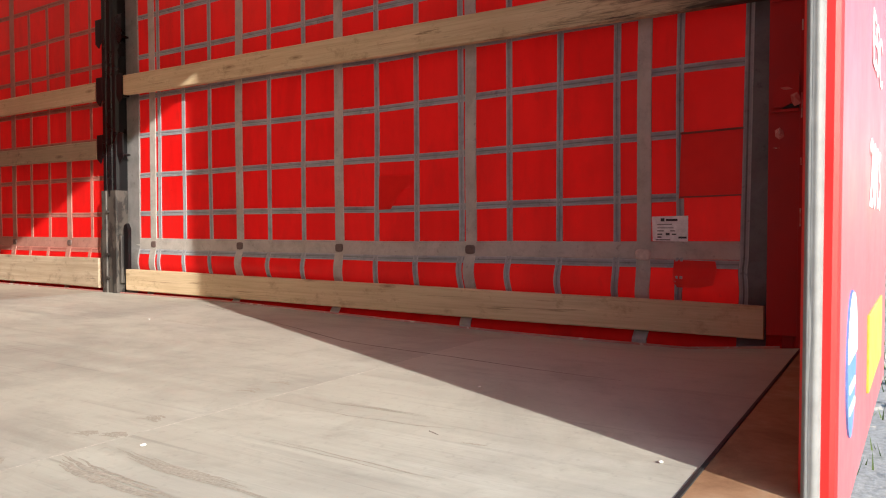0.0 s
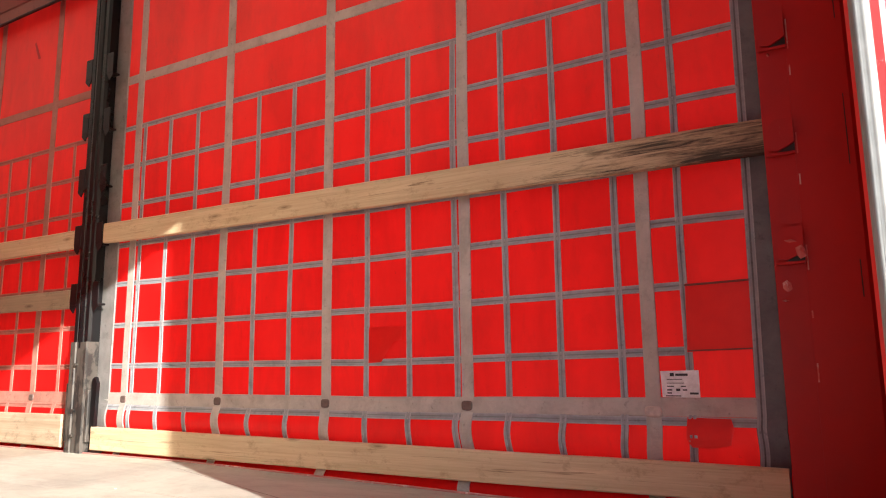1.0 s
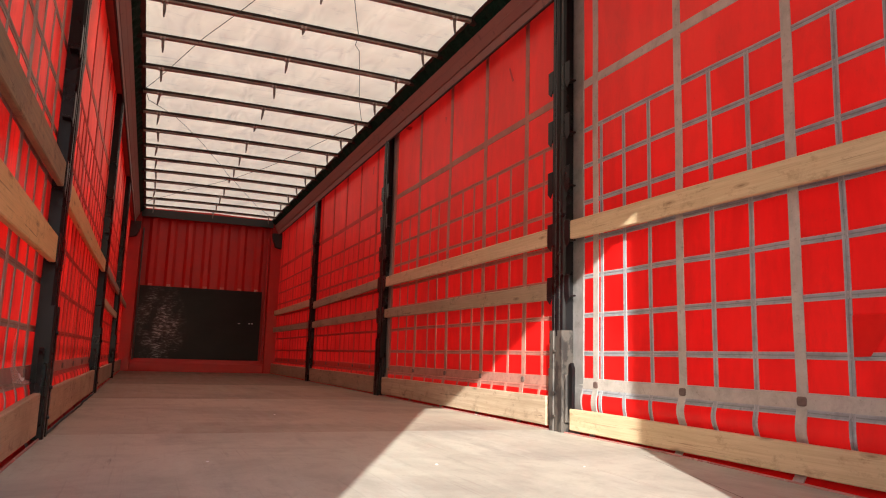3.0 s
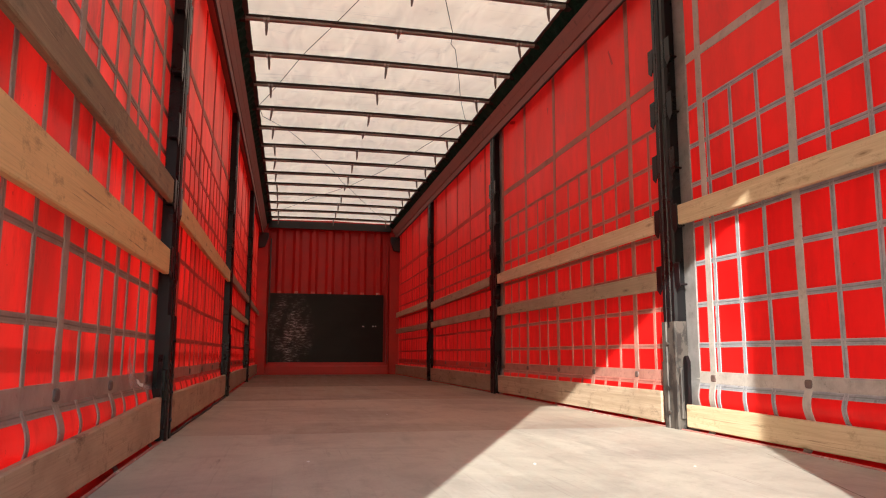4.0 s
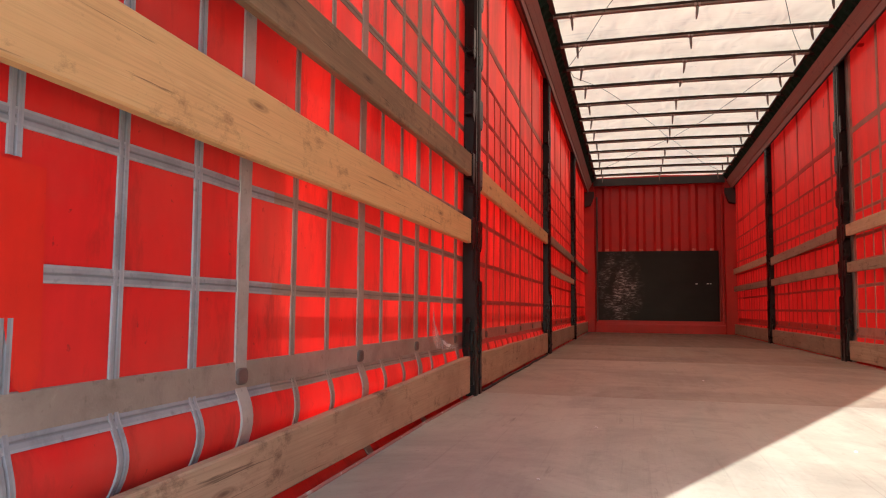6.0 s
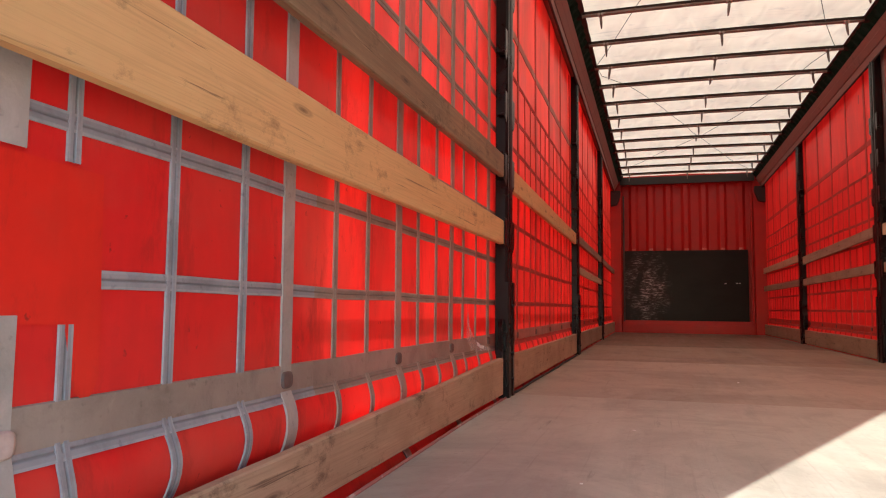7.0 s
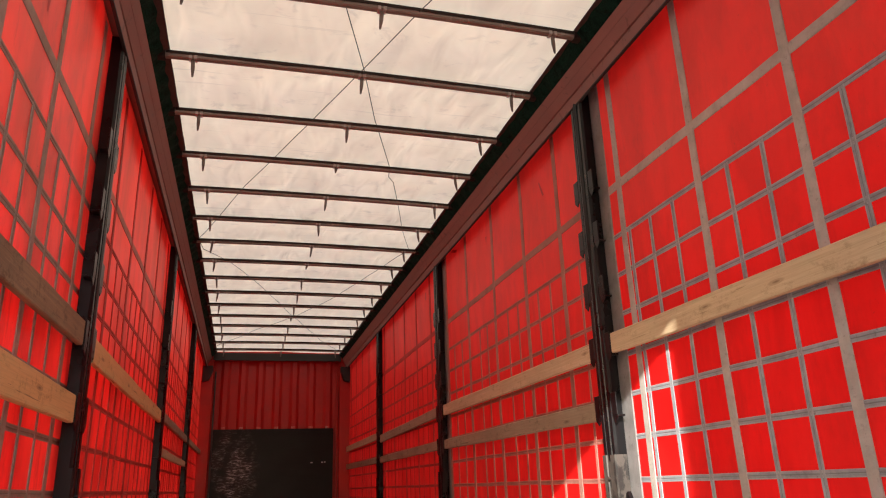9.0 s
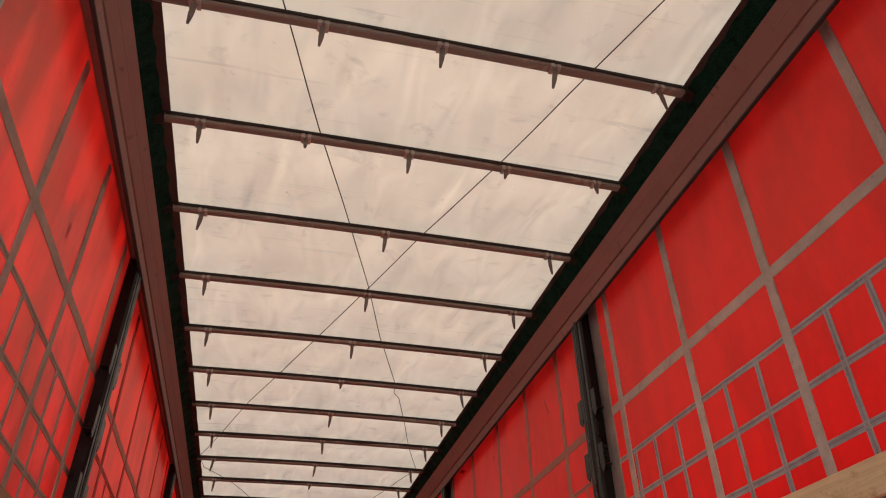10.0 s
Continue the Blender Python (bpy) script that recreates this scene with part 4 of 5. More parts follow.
board(-1, 0.15, 3.225, 0.648, 0.808, 0.661, 0.772, M_PLY, "broad tan plywood side board resting in the post pockets")
board(-1, 0.15, 3.225, -0.024, 0.066, -0.022, 0.146, M_LOWWOOD, LOWOLD)
board(-1, 3.475, 6.455, 0.945, 1.058, 0.94, 1.04, M_PLY, "tan wooden side board resting in the post pockets")
board(-1, 3.475, 6.455, -0.022, 0.145, -0.022, 0.145, M_LOWWOOD, LOWOLD)
board(-1, 6.72, 9.67, 0.975, 1.055, 0.98, 1.055, M_OLDWOOD, OLD)
board(-1, 6.72, 9.67, 0.685, 0.76, 0.685, 0.755, M_PINE, "fresh pale wooden side board in the post pockets")
board(-1, 6.72, 9.67, -0.022, 0.145, -0.022, 0.145, M_OLDWOOD, LOWOLD)
board(-1, 9.93, 12.93, 0.98, 1.06, 0.98, 1.06, M_OLDWOOD, OLD)
board(-1, 9.93, 12.93, -0.022, 0.145, -0.022, 0.145, M_OLDWOOD, LOWOLD)

# ---- cant rails and roof ----
for side, name in ((1, "trim_right"), (-1, "trim_left")):
    lip = 1.212 if side > 0 else 1.205
    prof = [(1.285, 2.53), (1.247, 2.53), (1.246, 2.50), (lip + 0.0005, 2.50), (lip, 2.433), (lip - 0.014, 2.431), (1.184, 2.477), (1.191, 2.481), (1.189, 2.488), (1.180, 2.490), (1.1525, 2.537), (1.1495, 2.540), (1.1505, 2.545), (1.124, 2.588), (1.129, 2.596), (1.16, 2.60), (1.16, 2.72), (1.285, 2.72)]
    rail = part(name, extrude_profile([(p * side, z) for p, z in prof], "y", -0.05, LENGTH + 0.05), M_RAIL)
    tagged(rail, "dull brown-red steel cant rail under the roof edge", "roof rail", kind="structure")
    # black strip in place of the shadow gap between rail and cloth
    part("track_gasket", add_box(bmesh.new(), min(side * (lip - 0.016), side * (lip + 0.001)), max(side * (lip - 0.016), side * (lip + 0.001)), -0.02, LENGTH, 2.421, 2.4305, 0.002), M_RUBBER, rail, "black strip standing in for the shadow gap under the curtain track")
    verts, faces = [], []
    rows = 420
    for k in range(rows + 1):
        y = 0.05 + (LENGTH - 0.1) * k / rows
        for j in range(5):
            u = j / 4
            w = 0.012 * noise.noise(Vector((y * 9, u * 3, side))) + 0.008 * math.sin(y * 2 * math.pi / 0.158)
            verts.append((side * (1.134 - 0.058 * u + w * 0.5), y, 2.592 + 0.072 * u + w * 0.7 * (1 - u)))
    for k in range(rows):
        for j in range(4):
            a = k * 5 + j
            faces.append((a, a + 1, a + 6, a + 5))
    ob_from("roof_gather", verts, faces, M_GREEN, rail, "folded dark green roof cloth edge", True)


def canvas():
    xs = [-1.18 + 2.36 * k / 28 for k in range(29)]
    n_y = 216
    verts, faces = [], []
    for k in range(n_y + 1):
        y = -0.08 + (LENGTH + 0.12) * k / n_y
        phase = ((y - 1.75) / 0.632) % 1.0
        for x in xs:
            edge = max(0.0, 1 - abs(x) / 1.1)
            z = 2.688 + 0.012 * edge + 0.010 * math.sin(math.pi * phase) * min(1.0, edge * 6)
            z += 0.008 * noise.noise(Vector((x * 2.2, y * 2.6, 5.0))) * min(1.0, edge * 6) + 0.004 * noise.noise(Vector((x * 7, y * 4, 9.0)))
            verts.append((x, y, z))
    w = len(xs)
    for k in range(n_y):
        for j in range(w - 1):
            a = k * w + j
            faces.append((a, a + 1, a + w + 1, a + w))
    ob = ob_from("ceiling", verts, faces, M_CANVAS, smooth=True)
    return tagged(ob, "cream translucent roof canvas with stains and wrinkles", "roof", kind="structure")


ceiling = canvas()
for side in (-1, 1):
    verts, faces = [], []
    for k in range(217):
        y = -0.05 + (LENGTH + 0.05) * k / 216
        for x, z in ((1.12, 2.664), (1.056 if side > 0 else 1.040, 2.676)):
            verts.append((side * (x + 0.003 * noise.noise(Vector((y * 6, side, 0)))), y, z))
    for k in range(216):
        faces.append((2 * k, 2 * k + 1, 2 * k + 3, 2 * k + 2))
    ob_from("canvas_hem", verts, faces, M_HEM, ceiling, "dark brown canvas hem")


# ---- roof bows ----
def roof_bow(y, hooks, tilt, sag=1.0):
    e = holder("roof_bow", "grey-brown steel roof bow with hanging hooks", "roof bow", "roof bows", at=(0, y, 2.655))
    bm = bmesh.new()
    n = 12
    rows = []
    for k in range(n + 1):
        x = -1.085 + 2.17 * k / n
        lift = 0.010 * (1 - (x / 1.085) ** 2)
        prof = [(-0.019, -0.009), (-0.012, -0.014), (0.012, -0.014), (0.019, -0.009), (0.019, 0.011), (0.006, 0.011), (0.006, 0.004), (-0.006, 0.004), (-0.006, 0.011), (-0.019, 0.011)]
        rows.append([bm.verts.new((x, p, q + lift + tilt * x)) for p, q in prof])
    for k in range(n):
        for j in range(10):
            bm.faces.new((rows[k][j], rows[k][(j + 1) % 10], rows[k + 1][(j + 1) % 10], rows[k + 1][j]))
    bm.faces.new(rows[0])
    bm.faces.new(rows[-1])
    part("bar", bm, M_BOW, e)
    verts, faces = [], []
    for k in range(121):
        x = -1.06 + 2.12 * k / 120
        lift = 0.010 * (1 - (x / 1.085) ** 2) + tilt * x
        low = 0.0035 - 0.003 * (sag - 1.0) + 0.004 * sag * noise.noise(Vector((x * 4, y, 2.0))) + 0.003 * noise.noise(Vector((x * 15, y, 6.0)))
        verts += [(x, -0.0225, 0.022 + lift), (x, -0.0235, low + lift), (x, -0.0205, low + lift)]
    for k in range(120):
        for j in range(2):
            i = 3 * k + j
            faces.append((i, i + 1, i + 4, i + 3))
    ob_from("canvas_loop", verts, faces, M_LOOP, e, "dark sewn loop that holds the canvas")
    for s in (-1, 1):
        box_part("end_clip", s * 1.085 - 0.022, s * 1.085 + 0.022, -0.026, 0.026, -0.020, 0.018, M_LOOP, e, 0.004)
    for x, long_ in hooks:
        z0 = 0.010 * (1 - (x / 1.085) ** 2) + tilt * x
        bm = bmesh.new()
        add_box(bm, x - 0.022, x - 0.006, -0.022, 0.022, z0 - 0.017, z0 + 0.014, 0.002)
        add_box(bm, x + 0.006, x + 0.022, -0.022, 0.022, z0 - 0.017, z0 + 0.014, 0.002)
        clip = part("clip", bm, M_CLIP, e)
        drop = 0.105 if long_ else 0.045
        lean = 0.25 * noise.noise(Vector((x * 5, y * 3, 1.0)))
        m, vs = 7, []
        bm = bmesh.new()
        for k in range(m + 1):
            u = k / m
            cxk = x + lean * drop * u + 0.012 * u * u * (1 if x > 0.6 else -0.3)
            half = 0.0105 * (1 - 0.55 * max(0.0, u - 0.55) / 0.45)
            vs.append([bm.verts.new((cxk + a * half, b * 0.0022 - 0.006 + 0.012 * u * u, z0 - 0.012 - drop * u)) for a, b in ((-1, -1), (1, -1), (1, 1), (-1, 1))])
        for k in range(m):
            for j in range(4):
                bm.faces.new((vs[k][j], vs[k][(j + 1) % 4], vs[k + 1][(j + 1) % 4], vs[k + 1][j]))
        bm.faces.new(vs[0])
        bm.faces.new(vs[-1])
        part("hook", bm, M_HOOK, clip)
    return e


for k in range(-1, 18):
    y = 1.752 + 0.6335 * k + 0.012 * noise.noise(Vector((k * 1.7, 0.3, 0.0)))
    if k == 0:
        hooks = [(-0.915, True), (-0.45, True), (0.015, True), (0.485, True), (0.945, True)]
    elif k == 1:
        hooks = [(-0.915, True), (-0.46, False), (0.012, True), (0.48, False), (0.94, False)]
    elif k in (5, 9, 13):
        hooks = [(-0.92, True), (0.02, False), (0.94, True)]
    else:
        hooks = [(-0.92, True), (0.015, True), (0.94, True)]
    roof_bow(y, hooks, 0.004 * noise.noise(Vector((k * 2.3, 1.7, 0.0))), 2.2 if k > 6 else 1.0)

CORD_A = [(-1.03, 0.30), (-0.611, 1.665), (-0.402, 2.326), (-0.181, 2.986), (0.014, 3.58), (0.185, 4.18), (0.419, 4.875), (0.445, 5.05), (0.50, 5.14), (0.60, 5.50), (0.792, 6.18), (0.985, 6.79), (0.79, 7.58), (0.505, 8.73), (0.10, 9.88), (-0.334, 10.70), (-1.02, 12.2)]
CORD_B = [(1.02, 0.70), (0.774, 1.343), (0.658, 1.696), (0.443, 2.35), (0.218, 2.967), (0.014, 3.586), (-0.209, 4.231), (-0.42, 4.84), (-0.629, 5.417), (-1.035, 6.787), (-1.02, 7.10), (-0.78, 7.46), (-0.40, 8.50), (0.027, 9.90), (0.609, 11.63), (1.02, 12.6)]
for pts in (CORD_A, CORD_B):
    path = []
    for a, b in zip(pts, pts[1:]):
        for k in range(6):
            u = k / 6
            x, y = a[0] + (b[0] - a[0]) * u, a[1] + (b[1] - a[1]) * u
            far = 0.02 if y > 6.7 else 0.006
            path.append((x + far * noise.noise(Vector((y * 2, x, 3))), y, 2.668 - 0.012 * abs(noise.noise(Vector((y * 1.1, x, 8))))))
    path.append((*pts[-1], 2.668))
    tagged(tube("roof_line", path, 0.0028, M_CORD, sides=5), "thin dark line strung diagonally across the bows", "cord", "roof cords")


# ---- front wall ----
def front_wall():
    y = LENGTH
    base = ob_from("wall_front", *box_data(-1.29, 1.29, y + 0.07, y + 0.13, -0.16, 2.74), M_FRAME)
    tagged(base, "red corrugated steel bulkhead with a black lower board", "bulkhead", kind="structure")
    for s in (-1, 1):
        bm = extrude_profile([(s * 1.29, y + 0.07), (s * 1.10, y + 0.07), (s * 1.075, y + 0.03), (s * 1.075, y - 0.02), (s * 1.09, y - 0.04), (s * 1.29, y - 0.04)], "z", FLOOR, 2.72)
        part("corner_pillar", bm, M_FRAME, base)
        bm = extrude_profile([(s * 1.255, 2.44), (s * 1.09, 2.44), (s * 1.09, 2.36), (s * 1.15, 2.20), (s * 1.255, 2.17)], "y", y - 0.16, y - 0.045)
        part("corner_gusset", bm, M_RUBBER, base, "black corner gusset")
        part("edge_strip", add_box(bmesh.new(), s * 1.045 - 0.012, s * 1.045 + 0.012, y - 0.035, y + 0.03, 0.15, 2.36, 0.003), M_STEEL if s < 0 else M_FRAME, base)
    # corrugated sheet
    outline = []
    ribs, x, pitch = 7, -1.075, 0.293
    for k in range(ribs):
        outline += [(x, y + 0.062), (x + pitch * 0.40, y + 0.062), (x + pitch * 0.56, y + 0.022), (x + pitch * 0.80, y + 0.022), (x + pitch * 0.96, y + 0.062)]
        x += pitch
    outline.append((1.075, y + 0.062))
    verts, faces = [], []
    for px, py in outline:
        verts += [(px, py, 1.30), (px, py, 2.56)]
    for k in range(len(outline) - 1):
        faces.append((2 * k, 2 * k + 1, 2 * k + 3, 2 * k + 2))
    ob_from("corrugated_sheet", verts, faces, M_FRAME, base)
    for k in range(ribs):
        cx = -1.075 + pitch * (k + 0.68)
        part("rib_end", add_box(bmesh.new(), cx - pitch * 0.12, cx + pitch * 0.12, y + 0.012, y + 0.021, 1.386, 1.425, 0.002), M_CHIPPED, base)
    part("board", add_box(bmesh.new(), -1.03, 0.985, y - 0.008, y + 0.02, 0.175, 1.385, 0.004), M_BOARD, base, "scuffed black film-faced board with a pale reflection painted in")
    for cx, cw in ((0.62, 0.035), (0.80, 0.03), (0.845, 0.022)):
        part("scrape", add_box(bmesh.new(), cx - cw / 2, cx + cw / 2, y - 0.0115, y - 0.0085, 0.805 + 0.02 * (cx - 0.6), 0.82 + 0.02 * (cx - 0.6), 0.001), M_WHITE, base, "pale scrape on the black board")
    part("sill_gasket", add_box(bmesh.new(), -1.04, 1.0, y - 0.006, y + 0.0, 0.1805, 0.192, 0.001), M_RUBBER, base)
    part("sill", extrude_profile([(y - 0.03, FLOOR), (y + 0.07, FLOOR), (y + 0.07, 0.18), (y + 0.0, 0.18), (y - 0.012, 0.12), (y - 0.03, 0.10)], "x", -1.075, 1.075), M_FRAME, base)
    # dark strip across the upper part of the header
    part("header_gasket", add_box(bmesh.new(), -1.10, 1.10, y - 0.085, y - 0.061, 2.545, 2.675, 0.002), M_RUBBER, base)
    part("header", extrude_profile([(y - 0.06, 2.55), (y + 0.07, 2.545), (y + 0.07, 2.74), (y - 0.06, 2.74)], "x", -1.29, 1.29), M_FRAME, base)
    return base


front_wall()


# ---- rear portal and closed right door ----
JAMB, BACK = {1: 1.205, -1: 1.218}, {1: -0.036, -1: -0.035}


def rear_portal():
    base = holder("wall_rear", "red steel rear portal frame with board pockets", "door frame", kind="structure")
    for s in (-1, 1):
        bm = extrude_profile([(s * 1.30, BACK[s]), (s * JAMB[s] + s * 0.01, BACK[s]), (s * JAMB[s], BACK[s] + 0.01), (s * JAMB[s], 0.118), (s * 1.225, 0.128), (s * 1.225, 0.158), (s * 1.30, 0.158)], "z", -0.16, 2.74)
        part("corner_pillar", bm, M_PORTAL, base)
        flange = part("pocket_strip", add_box(bmesh.new(), min(s * 1.206, s * 1.214), max(s * 1.206, s * 1.214), 0.112, 0.197 if s > 0 else 0.172, -0.01, 2.40, 0.002), M_PORTAL, base)
        for z in (0.622, 0.932, 1.246, 1.560, 1.875):
            tongue = [(0.118, z + 0.10), (0.165, z + 0.10), (0.180, z + 0.085), (0.184, z + 0.03), (0.182, z + 0.012), (0.160, z + 0.008), (0.130, z + 0.022), (0.118, z + 0.03)]
            part("board_pocket", extrude_profile(tongue, "x", s * 1.190, s * 1.197), M_PORTAL, flange)
            part("pocket_shelf", add_box(bmesh.new(), min(s * 1.192, s * 1.206), max(s * 1.192, s * 1.206), 0.118, 0.190, z - 0.004, z + 0.004, 0.001), M_PORTAL, flange)
            # solid black wedge in place of the shade inside the slot
            part("pocket_slot", extrude_profile([(0.118, z + 0.005), (0.166, z + 0.005), (0.130, z + 0.021), (0.118, z + 0.029)], "x", s * 1.1985, s * 1.2055), M_RUBBER, flange, "black wedge drawn for the shade in the slot under the tongue")
    for z, long in ((0.30, 0.05), (0.47, 0.02), (0.60, 0.07), (0.84, 0.03), (0.93, 0.06), (1.16, 0.03), (1.24, 0.09), (1.45, 0.04), (1.72, 0.06)):
        part("paint_chip", add_box(bmesh.new(), 1.2035, 1.206, 0.1108, 0.1145, z, z + long, 0.0), M_CHIPPED, base)
    # small dents; the crumpled steel's glint is in their pale paint
    for y, z, w, h in ((0.168, 0.560, 0.022, 0.034), (0.126, 0.650, 0.034, 0.040), (0.150, 0.682, 0.030, 0.009), (0.166, 1.232, 0.010, 0.014), (0.176, 0.520, 0.018, 0.005)):
        bm = bmesh.new()
        rim = [bm.verts.new((1.1898 if y < 0.16 else 1.2052, y + w * 0.5 * math.cos(k * 1.047 + z) * (1 + 0.4 * math.sin(k * 2.1 + y * 50)), z + h * 0.5 * math.sin(k * 1.047 + z))) for k in range(6)]
        tip = bm.verts.new((1.1860 if y < 0.16 else 1.1990, y + w * 0.1, z + h * 0.15))
        for k in range(6):
            bm.faces.new((rim[k], rim[(k + 1) % 6], tip))
        part("dent", bm, M_DENT, base, "small scraped dent with its highlight put into the paint")
    for z, long in ((0.52, 0.10), (0.88, 0.20), (1.30, 0.16)):
        part("paint_crack", add_box(bmesh.new(), 1.2042, 1.2052, -0.012, -0.0095, z, z + long, 0.0), M_RUBBER, base)
    part("header", extrude_profile([(0.06, 2.27), (0.052, 2.262), (0.04, 2.264), (-0.10, 2.334), (-0.10, 2.74), (0.06, 2.74)], "x", -1.30, 1.30), M_PORTAL, base)
    # unseen plate, added to keep roof light off the rear corner
    part("header_plate", add_box(bmesh.new(), -1.10, 1.10, 0.062, 0.80, 2.60, 2.64, 0.004), M_PORTAL, base)
    return base


rear_portal()


def rear_door():
    e = holder("door_1", "closed red rear door with grey edge seal and white stencil", "door", kind="structure", at=(-0.052, 0.043, 0))
    x0, x1, z0, z1 = 0.034, 1.31, -0.10, 2.62
    core = extrude_profile([(x0 + 0.02, -0.062), (x1, -0.082), (x1, -0.131), (x0 + 0.0175, -0.1045), (x0 + 0.010, -0.1065), (x0 + 0.003, -0.104), (x0, -0.098), (x0, -0.075)], "z", z0, z1)
    leaf = part("leaf", core, M_DOOR_EDGE, e)
    part("outer_skin", extrude_profile([(x0 + 0.018, -0.1047), (x1, -0.1312), (x1, -0.133), (x0 + 0.018, -0.1065)], "z", z0, z1), M_DOOR, leaf, "chalky red outer sheet with sky glare put into its pale pink")
    verts, faces = [], []
    for k in range(121):
        z = z0 + (z1 - z0) * k / 120
        w = 0.005 * noise.noise(Vector((z * 2.2, 0, 0))) + 0.003 * noise.noise(Vector((z * 9, 2, 0)))
        for p, q in ((0.024, -0.067), (-0.004 + w, -0.069), (-0.010 + w, -0.0735), (-0.006 + w, -0.0755), (-0.009 + w, -0.079), (-0.007 + w, -0.085), (0.004, -0.0885), (0.024, -0.0885)):
            verts.append((p + 0.026, q, z))
    for k in range(120):
        for j in range(7):
            a = k * 8 + j
            faces.append((a, a + 1, a + 9, a + 8))
    ob_from("edge_seal", verts, faces, M_SEAL, e, "worn grey rubber edge seal", True)
    verts, faces = [], []
    for k in range(121):
        z = z0 + (z1 - z0) * k / 120
        w = 0.006 * noise.noise(Vector((z * 1.6, 5, 0))) + 0.004 * noise.noise(Vector((z * 6, 7, 0)))
        for p, q in ((0.02, -0.047), (-0.002 + w, -0.049), (-0.006 + w, -0.056), (0.0, -0.0625), (0.02, -0.063)):
            verts.append((p + 0.024, q - 0.019, z))
    for k in range(120):
        for j in range(4):
            a = k * 5 + j
            faces.append((a, a + 1, a + 6, a + 5))
    ob_from("seal_lip", verts, faces, M_SEAL, e, "thin grey rubber sealing lip", True)
    face = pose(0, -0.1062, 0, 0, 0, math.degrees(math.atan(-0.0202)))
    for word, x, z, size, stretch in (("ESC", 0.58, 0.60, 0.150, 1.45), ("2015", 0.56, 0.335, 0.185, 1.05)):
        cu = bpy.data.curves.new("stencil_text", "FONT")
        cu.body, cu.size, cu.extrude = word, size, 0.0008
        tmp = bpy.data.objects.new("stencil_text", cu)
        scene.collection.objects.link(tmp)
        dg = bpy.context.evaluated_depsgraph_get()
        me = bpy.data.meshes.new_from_object(tmp.evaluated_get(dg))
        bpy.data.objects.remove(tmp)
        me.materials.clear()
        me.materials.append(M_WHITE)
        ob = new("stencil_text", me)
        ob.parent = e
        ob.matrix_basis = face @ pose(x, -0.0012, z, 90, 0, 0) @ Matrix.Diagonal((stretch, 1, 1, 1))
    pieces = [box_part("reflector", 0.58, 1.05, -0.004, 0.001, -0.01, 0.135, M_YELLOW, e, 0.001, "yellow reflective plate")]
    ring = [(0.21 + 0.075 * math.cos(2 * math.pi * k / 28), 0.105 + 0.105 * math.sin(2 * math.pi * k / 28)) for k in range(28)]
    pieces.append(part("sticker", extrude_profile(ring, "y", -0.002, 0.001), M_BLUE, e, "round blue and white sticker"))
    top = [(0.21 + 0.073 * math.cos(a), 0.115 + 0.092 * math.sin(a)) for a in [math.pi * k / 14 for k in range(15)]]
    pieces.append(part("sticker_field", extrude_profile(top, "y", -0.0034, -0.0021), M_WHITE, e))
    for z in (0.075, 0.045):
        pieces.append(box_part("print_bar", 0.165, 0.255, -0.0034, -0.0021, z - 0.006, z + 0.006, M_WHITE, e, 0.0))
    for ob in pieces:
        ob.matrix_basis = face
    return e


rear_door()


def open_door():
    """The other rear door, swung right round and lying along the outside of the left curtain."""
    e = holder("door_2", "open red rear door folded back along the outside", "door", kind="structure")
    box_part("leaf", -1.385, -1.342, 0.02, 1.27, -0.10, 2.62, M_DOOR, e, 0.006)
    for z in (0.25, 1.25, 2.25):
        box_part("hinge", -1.342, -1.302, -0.02, 0.06, z - 0.05, z + 0.05, M_CHASSIS, e, 0.004)
    return e


open_door()


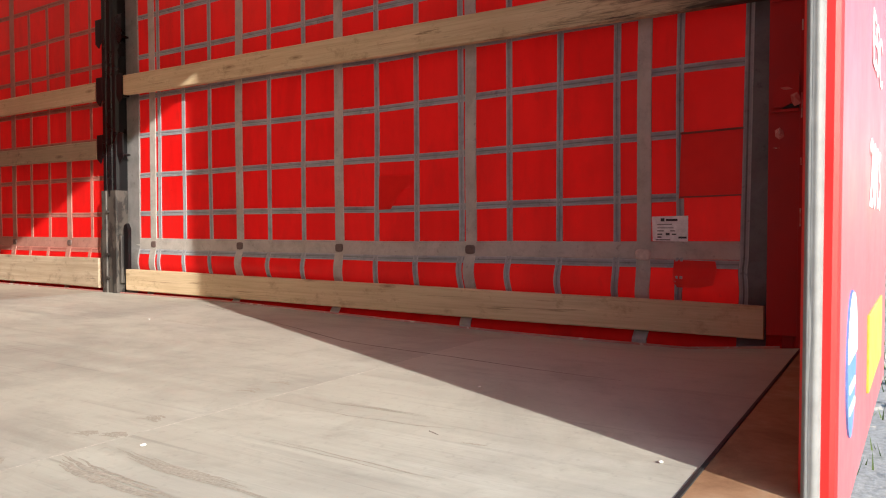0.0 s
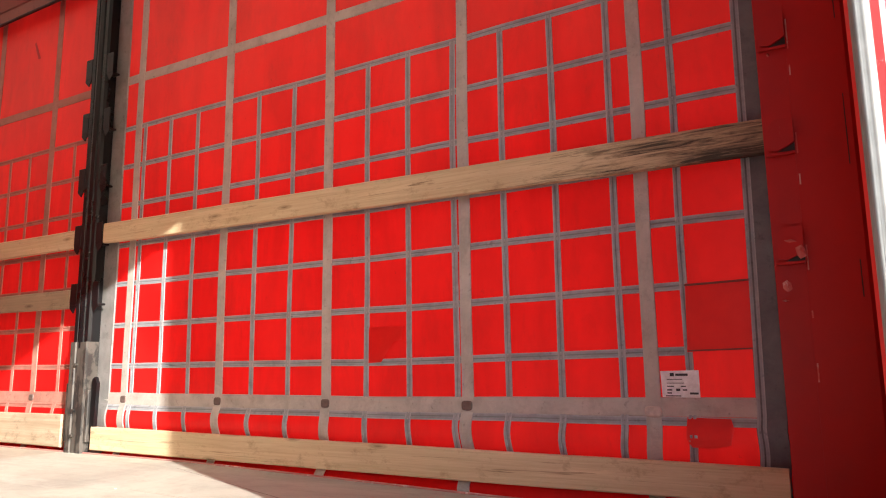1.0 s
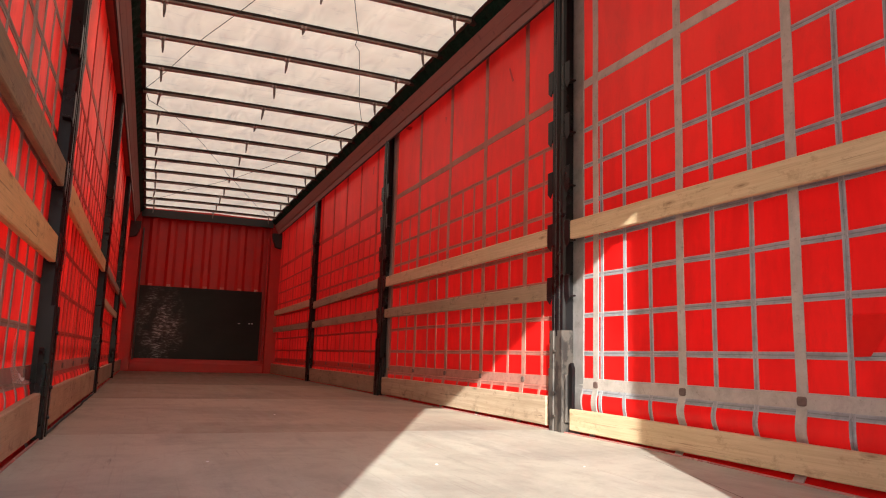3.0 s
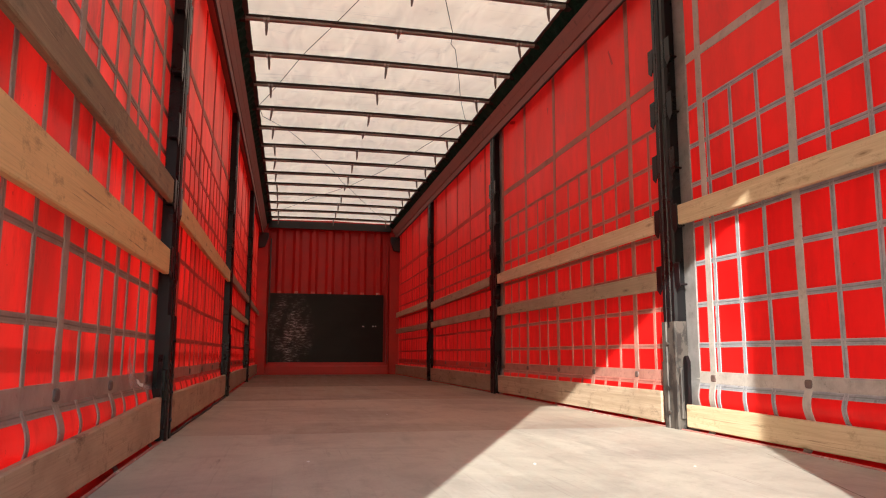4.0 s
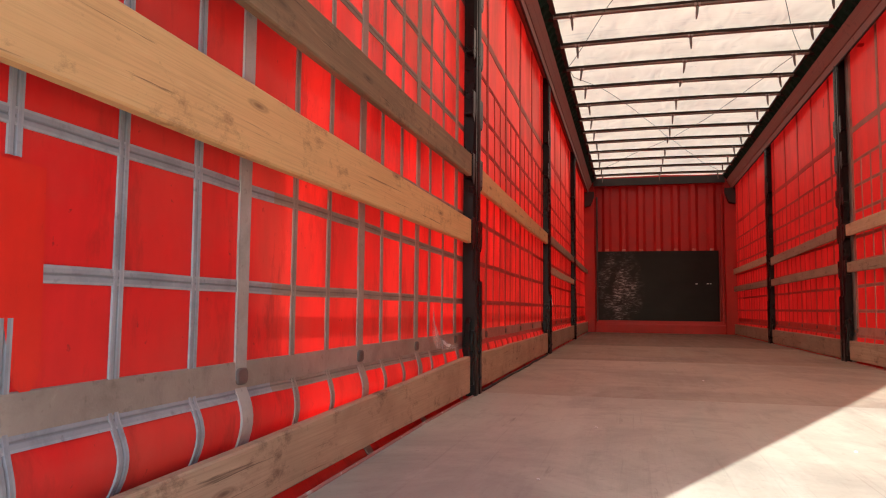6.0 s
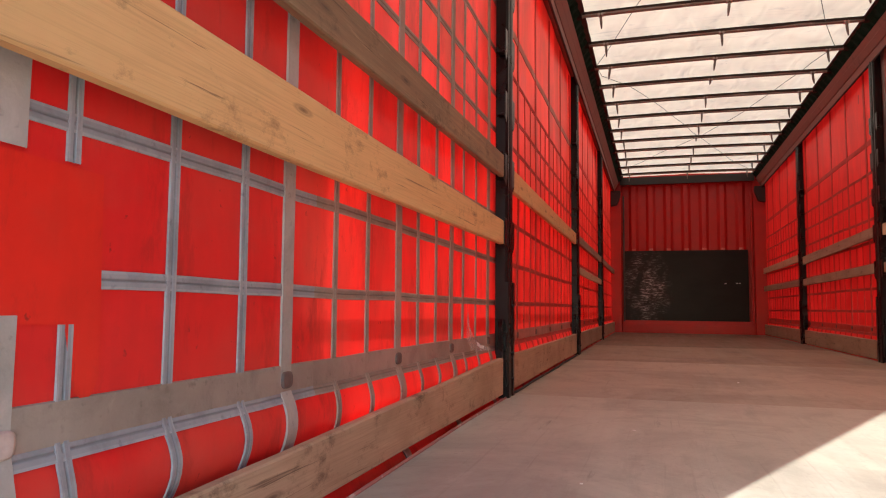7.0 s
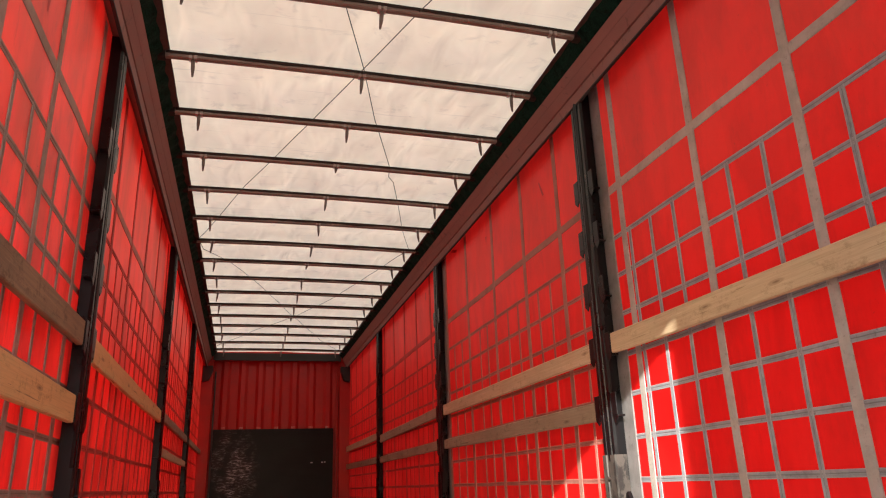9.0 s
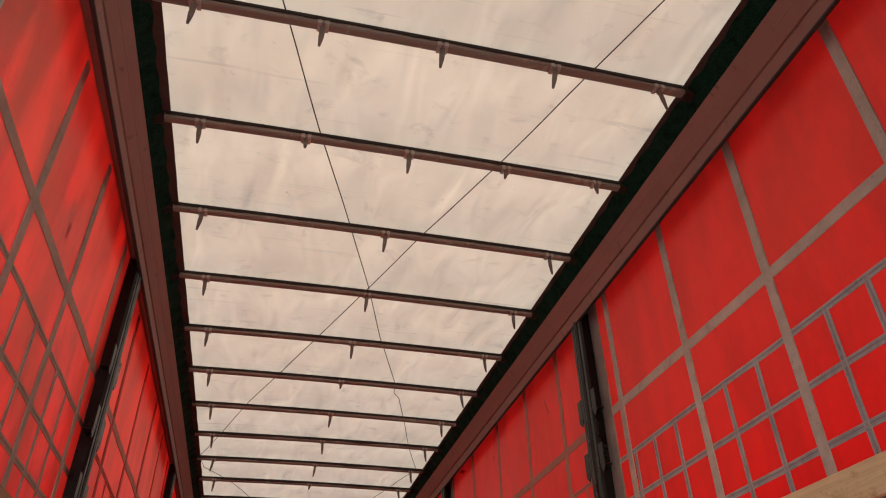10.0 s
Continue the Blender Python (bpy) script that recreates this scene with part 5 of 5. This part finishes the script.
# ---- outside ----
def bare_tree(x, y, height, seed):
    rnd = random.Random(seed)
    e = holder("tree", "leafless grey tree beside the yard", "tree", "bare trees", at=(x, y, -1.25))
    verts, faces = [], []
    def limb(p, d, length, r, depth, store):
        vs, fs = store
        segs = 4
        pts = [p]
        for k in range(segs):
            d = (d + Vector((rnd.uniform(-0.16, 0.16), rnd.uniform(-0.16, 0.16), rnd.uniform(-0.02, 0.12)))).normalized()
            pts.append(pts[-1] + d * length / segs)
        n = 5
        start = len(vs)
        for k, q in enumerate(pts):
            rad = r * (1 - 0.55 * k / segs)
            side = d.cross(Vector((0.3, 0.2, 1.0))).normalized()
            up = side.cross(d)
            for s in range(n):
                a = 2 * math.pi * s / n
                vs.append(q + (side * math.cos(a) + up * math.sin(a)) * rad)
        for k in range(segs):
            for s in range(n):
                t = (s + 1) % n
                fs.append((start + k * n + s, start + k * n + t, start + (k + 1) * n + t, start + (k + 1) * n + s))
        if depth > 0:
            for _ in range(rnd.randint(3, 4)):
                u = rnd.uniform(0.35, 1.0)
                q = pts[min(segs, int(u * segs))]
                nd = (d * 0.8 + Vector((rnd.uniform(-1, 1), rnd.uniform(-1, 1), rnd.uniform(-0.1, 0.8)))).normalized()
                limb(q, nd, length * rnd.uniform(0.5, 0.72), r * 0.45, depth - 1, store)
    trunk, crown = ([], []), ([], [])
    limb(Vector((0, 0, 0)), Vector((0, 0, 1)), height * 0.35, height * 0.02, 0, trunk)
    top = trunk[0][-1]
    for _ in range(6):
        limb(Vector(top) - Vector((0, 0, rnd.uniform(0, height * 0.14))), Vector((rnd.uniform(-0.8, 0.8), rnd.uniform(-0.8, 0.8), 1)).normalized(), height * 0.33, height * 0.011, 3, crown)
    ob_from("trunk", *trunk, M_BARK, e, smooth=True)
    ob_from("crown", *crown, M_BARK, e, smooth=True)
    return e


bare_tree(12.5, -0.75, 9.0, 3)
bare_tree(24.0, -0.9, 12.0, 5)
bare_tree(26.0, 2.6, 11.0, 8)

rnd = random.Random(11)
sv, sf = [], []
for _ in range(420):
    x, y, r = rnd.uniform(3.0, 10.0), rnd.uniform(-2.5, 1.8), rnd.uniform(0.02, 0.10)
    a = len(sv)
    base = [(1, 0), (0.4, 0.9), (-0.6, 0.8), (-1, -0.1), (-0.3, -0.9), (0.7, -0.7)]
    for h, sc in ((-0.2, 1.0), (0.3, 0.75)):
        for p, q in base:
            sv.append((x + p * r * sc * rnd.uniform(0.8, 1.2), y + q * r * sc * rnd.uniform(0.8, 1.2), -1.25 + h * r))
    sv.append((x, y, -1.25 + 0.42 * r))
    for k in range(6):
        t = (k + 1) % 6
        sf += [(a + k, a + t, a + 6 + t, a + 6 + k), (a + 6 + k, a + 6 + t, a + 12)]
tagged(ob_from("loose_stones", sv, sf, M_STONE), "loose pale stones on the yard", "stones", kind="stuff")
gv, gf = [], []
for _ in range(2600):
    x, y = rnd.uniform(4.0, 14.0), rnd.uniform(-3.0, 3.0)
    h, d = rnd.uniform(0.05, 0.16), rnd.uniform(0, 6.28)
    a = len(gv)
    c, s = math.cos(d), math.sin(d)
    gv += [(x - 0.008 * c, y - 0.008 * s, -1.26), (x + 0.008 * c, y + 0.008 * s, -1.26), (x + 0.05 * s, y + 0.05 * c, -1.25 + h)]
    gf.append((a, a + 1, a + 2))
tagged(ob_from("grass_tufts", gv, gf, M_GRASS), "sparse green grass blades at the yard edge", "grass", kind="stuff")

# ---- loose cord along the floor edge ----
cord_points = [(-1.196 + 0.012 * noise.noise(Vector((k * 0.45, 3.0, 0.0))), 3.46 + 0.16 * k, FLOOR + 0.007 + 0.004 * abs(noise.noise(Vector((k * 0.7, 8.0, 0.0))))) for k in range(19)]
tagged(tube("loose_cord", cord_points, 0.006, M_RUBBER, sides=6), "black rubber cord lying along the floor edge", "cord")

# ---- small litter on the load floor ----
for x, y, r in ((-0.62, 2.55, 0.008), (0.12, 2.35, 0.007), (-0.33, 0.86, 0.007), (0.30, 0.62, 0.006), (-0.72, 1.75, 0.006), (0.02, 0.16, 0.006), (-0.1, 4.4, 0.008), (0.62, 2.2, 0.006)):
    bm = bmesh.new()
    r *= 0.6
    bmesh.ops.create_icosphere(bm, subdivisions=1, radius=r)
    for v in bm.verts:
        v.co = Vector((v.co.x * 1.4, v.co.y, v.co.z * 0.5 + r * 0.45)) * (1 + 0.3 * noise.noise(v.co * 200))
    crumb = part("paper_crumb", bm, M_WHITE)
    crumb.location = (x, y, FLOOR + 0.001)
    tagged(crumb, "tiny white scrap lying on the load floor", "litter", "scraps on the floor")
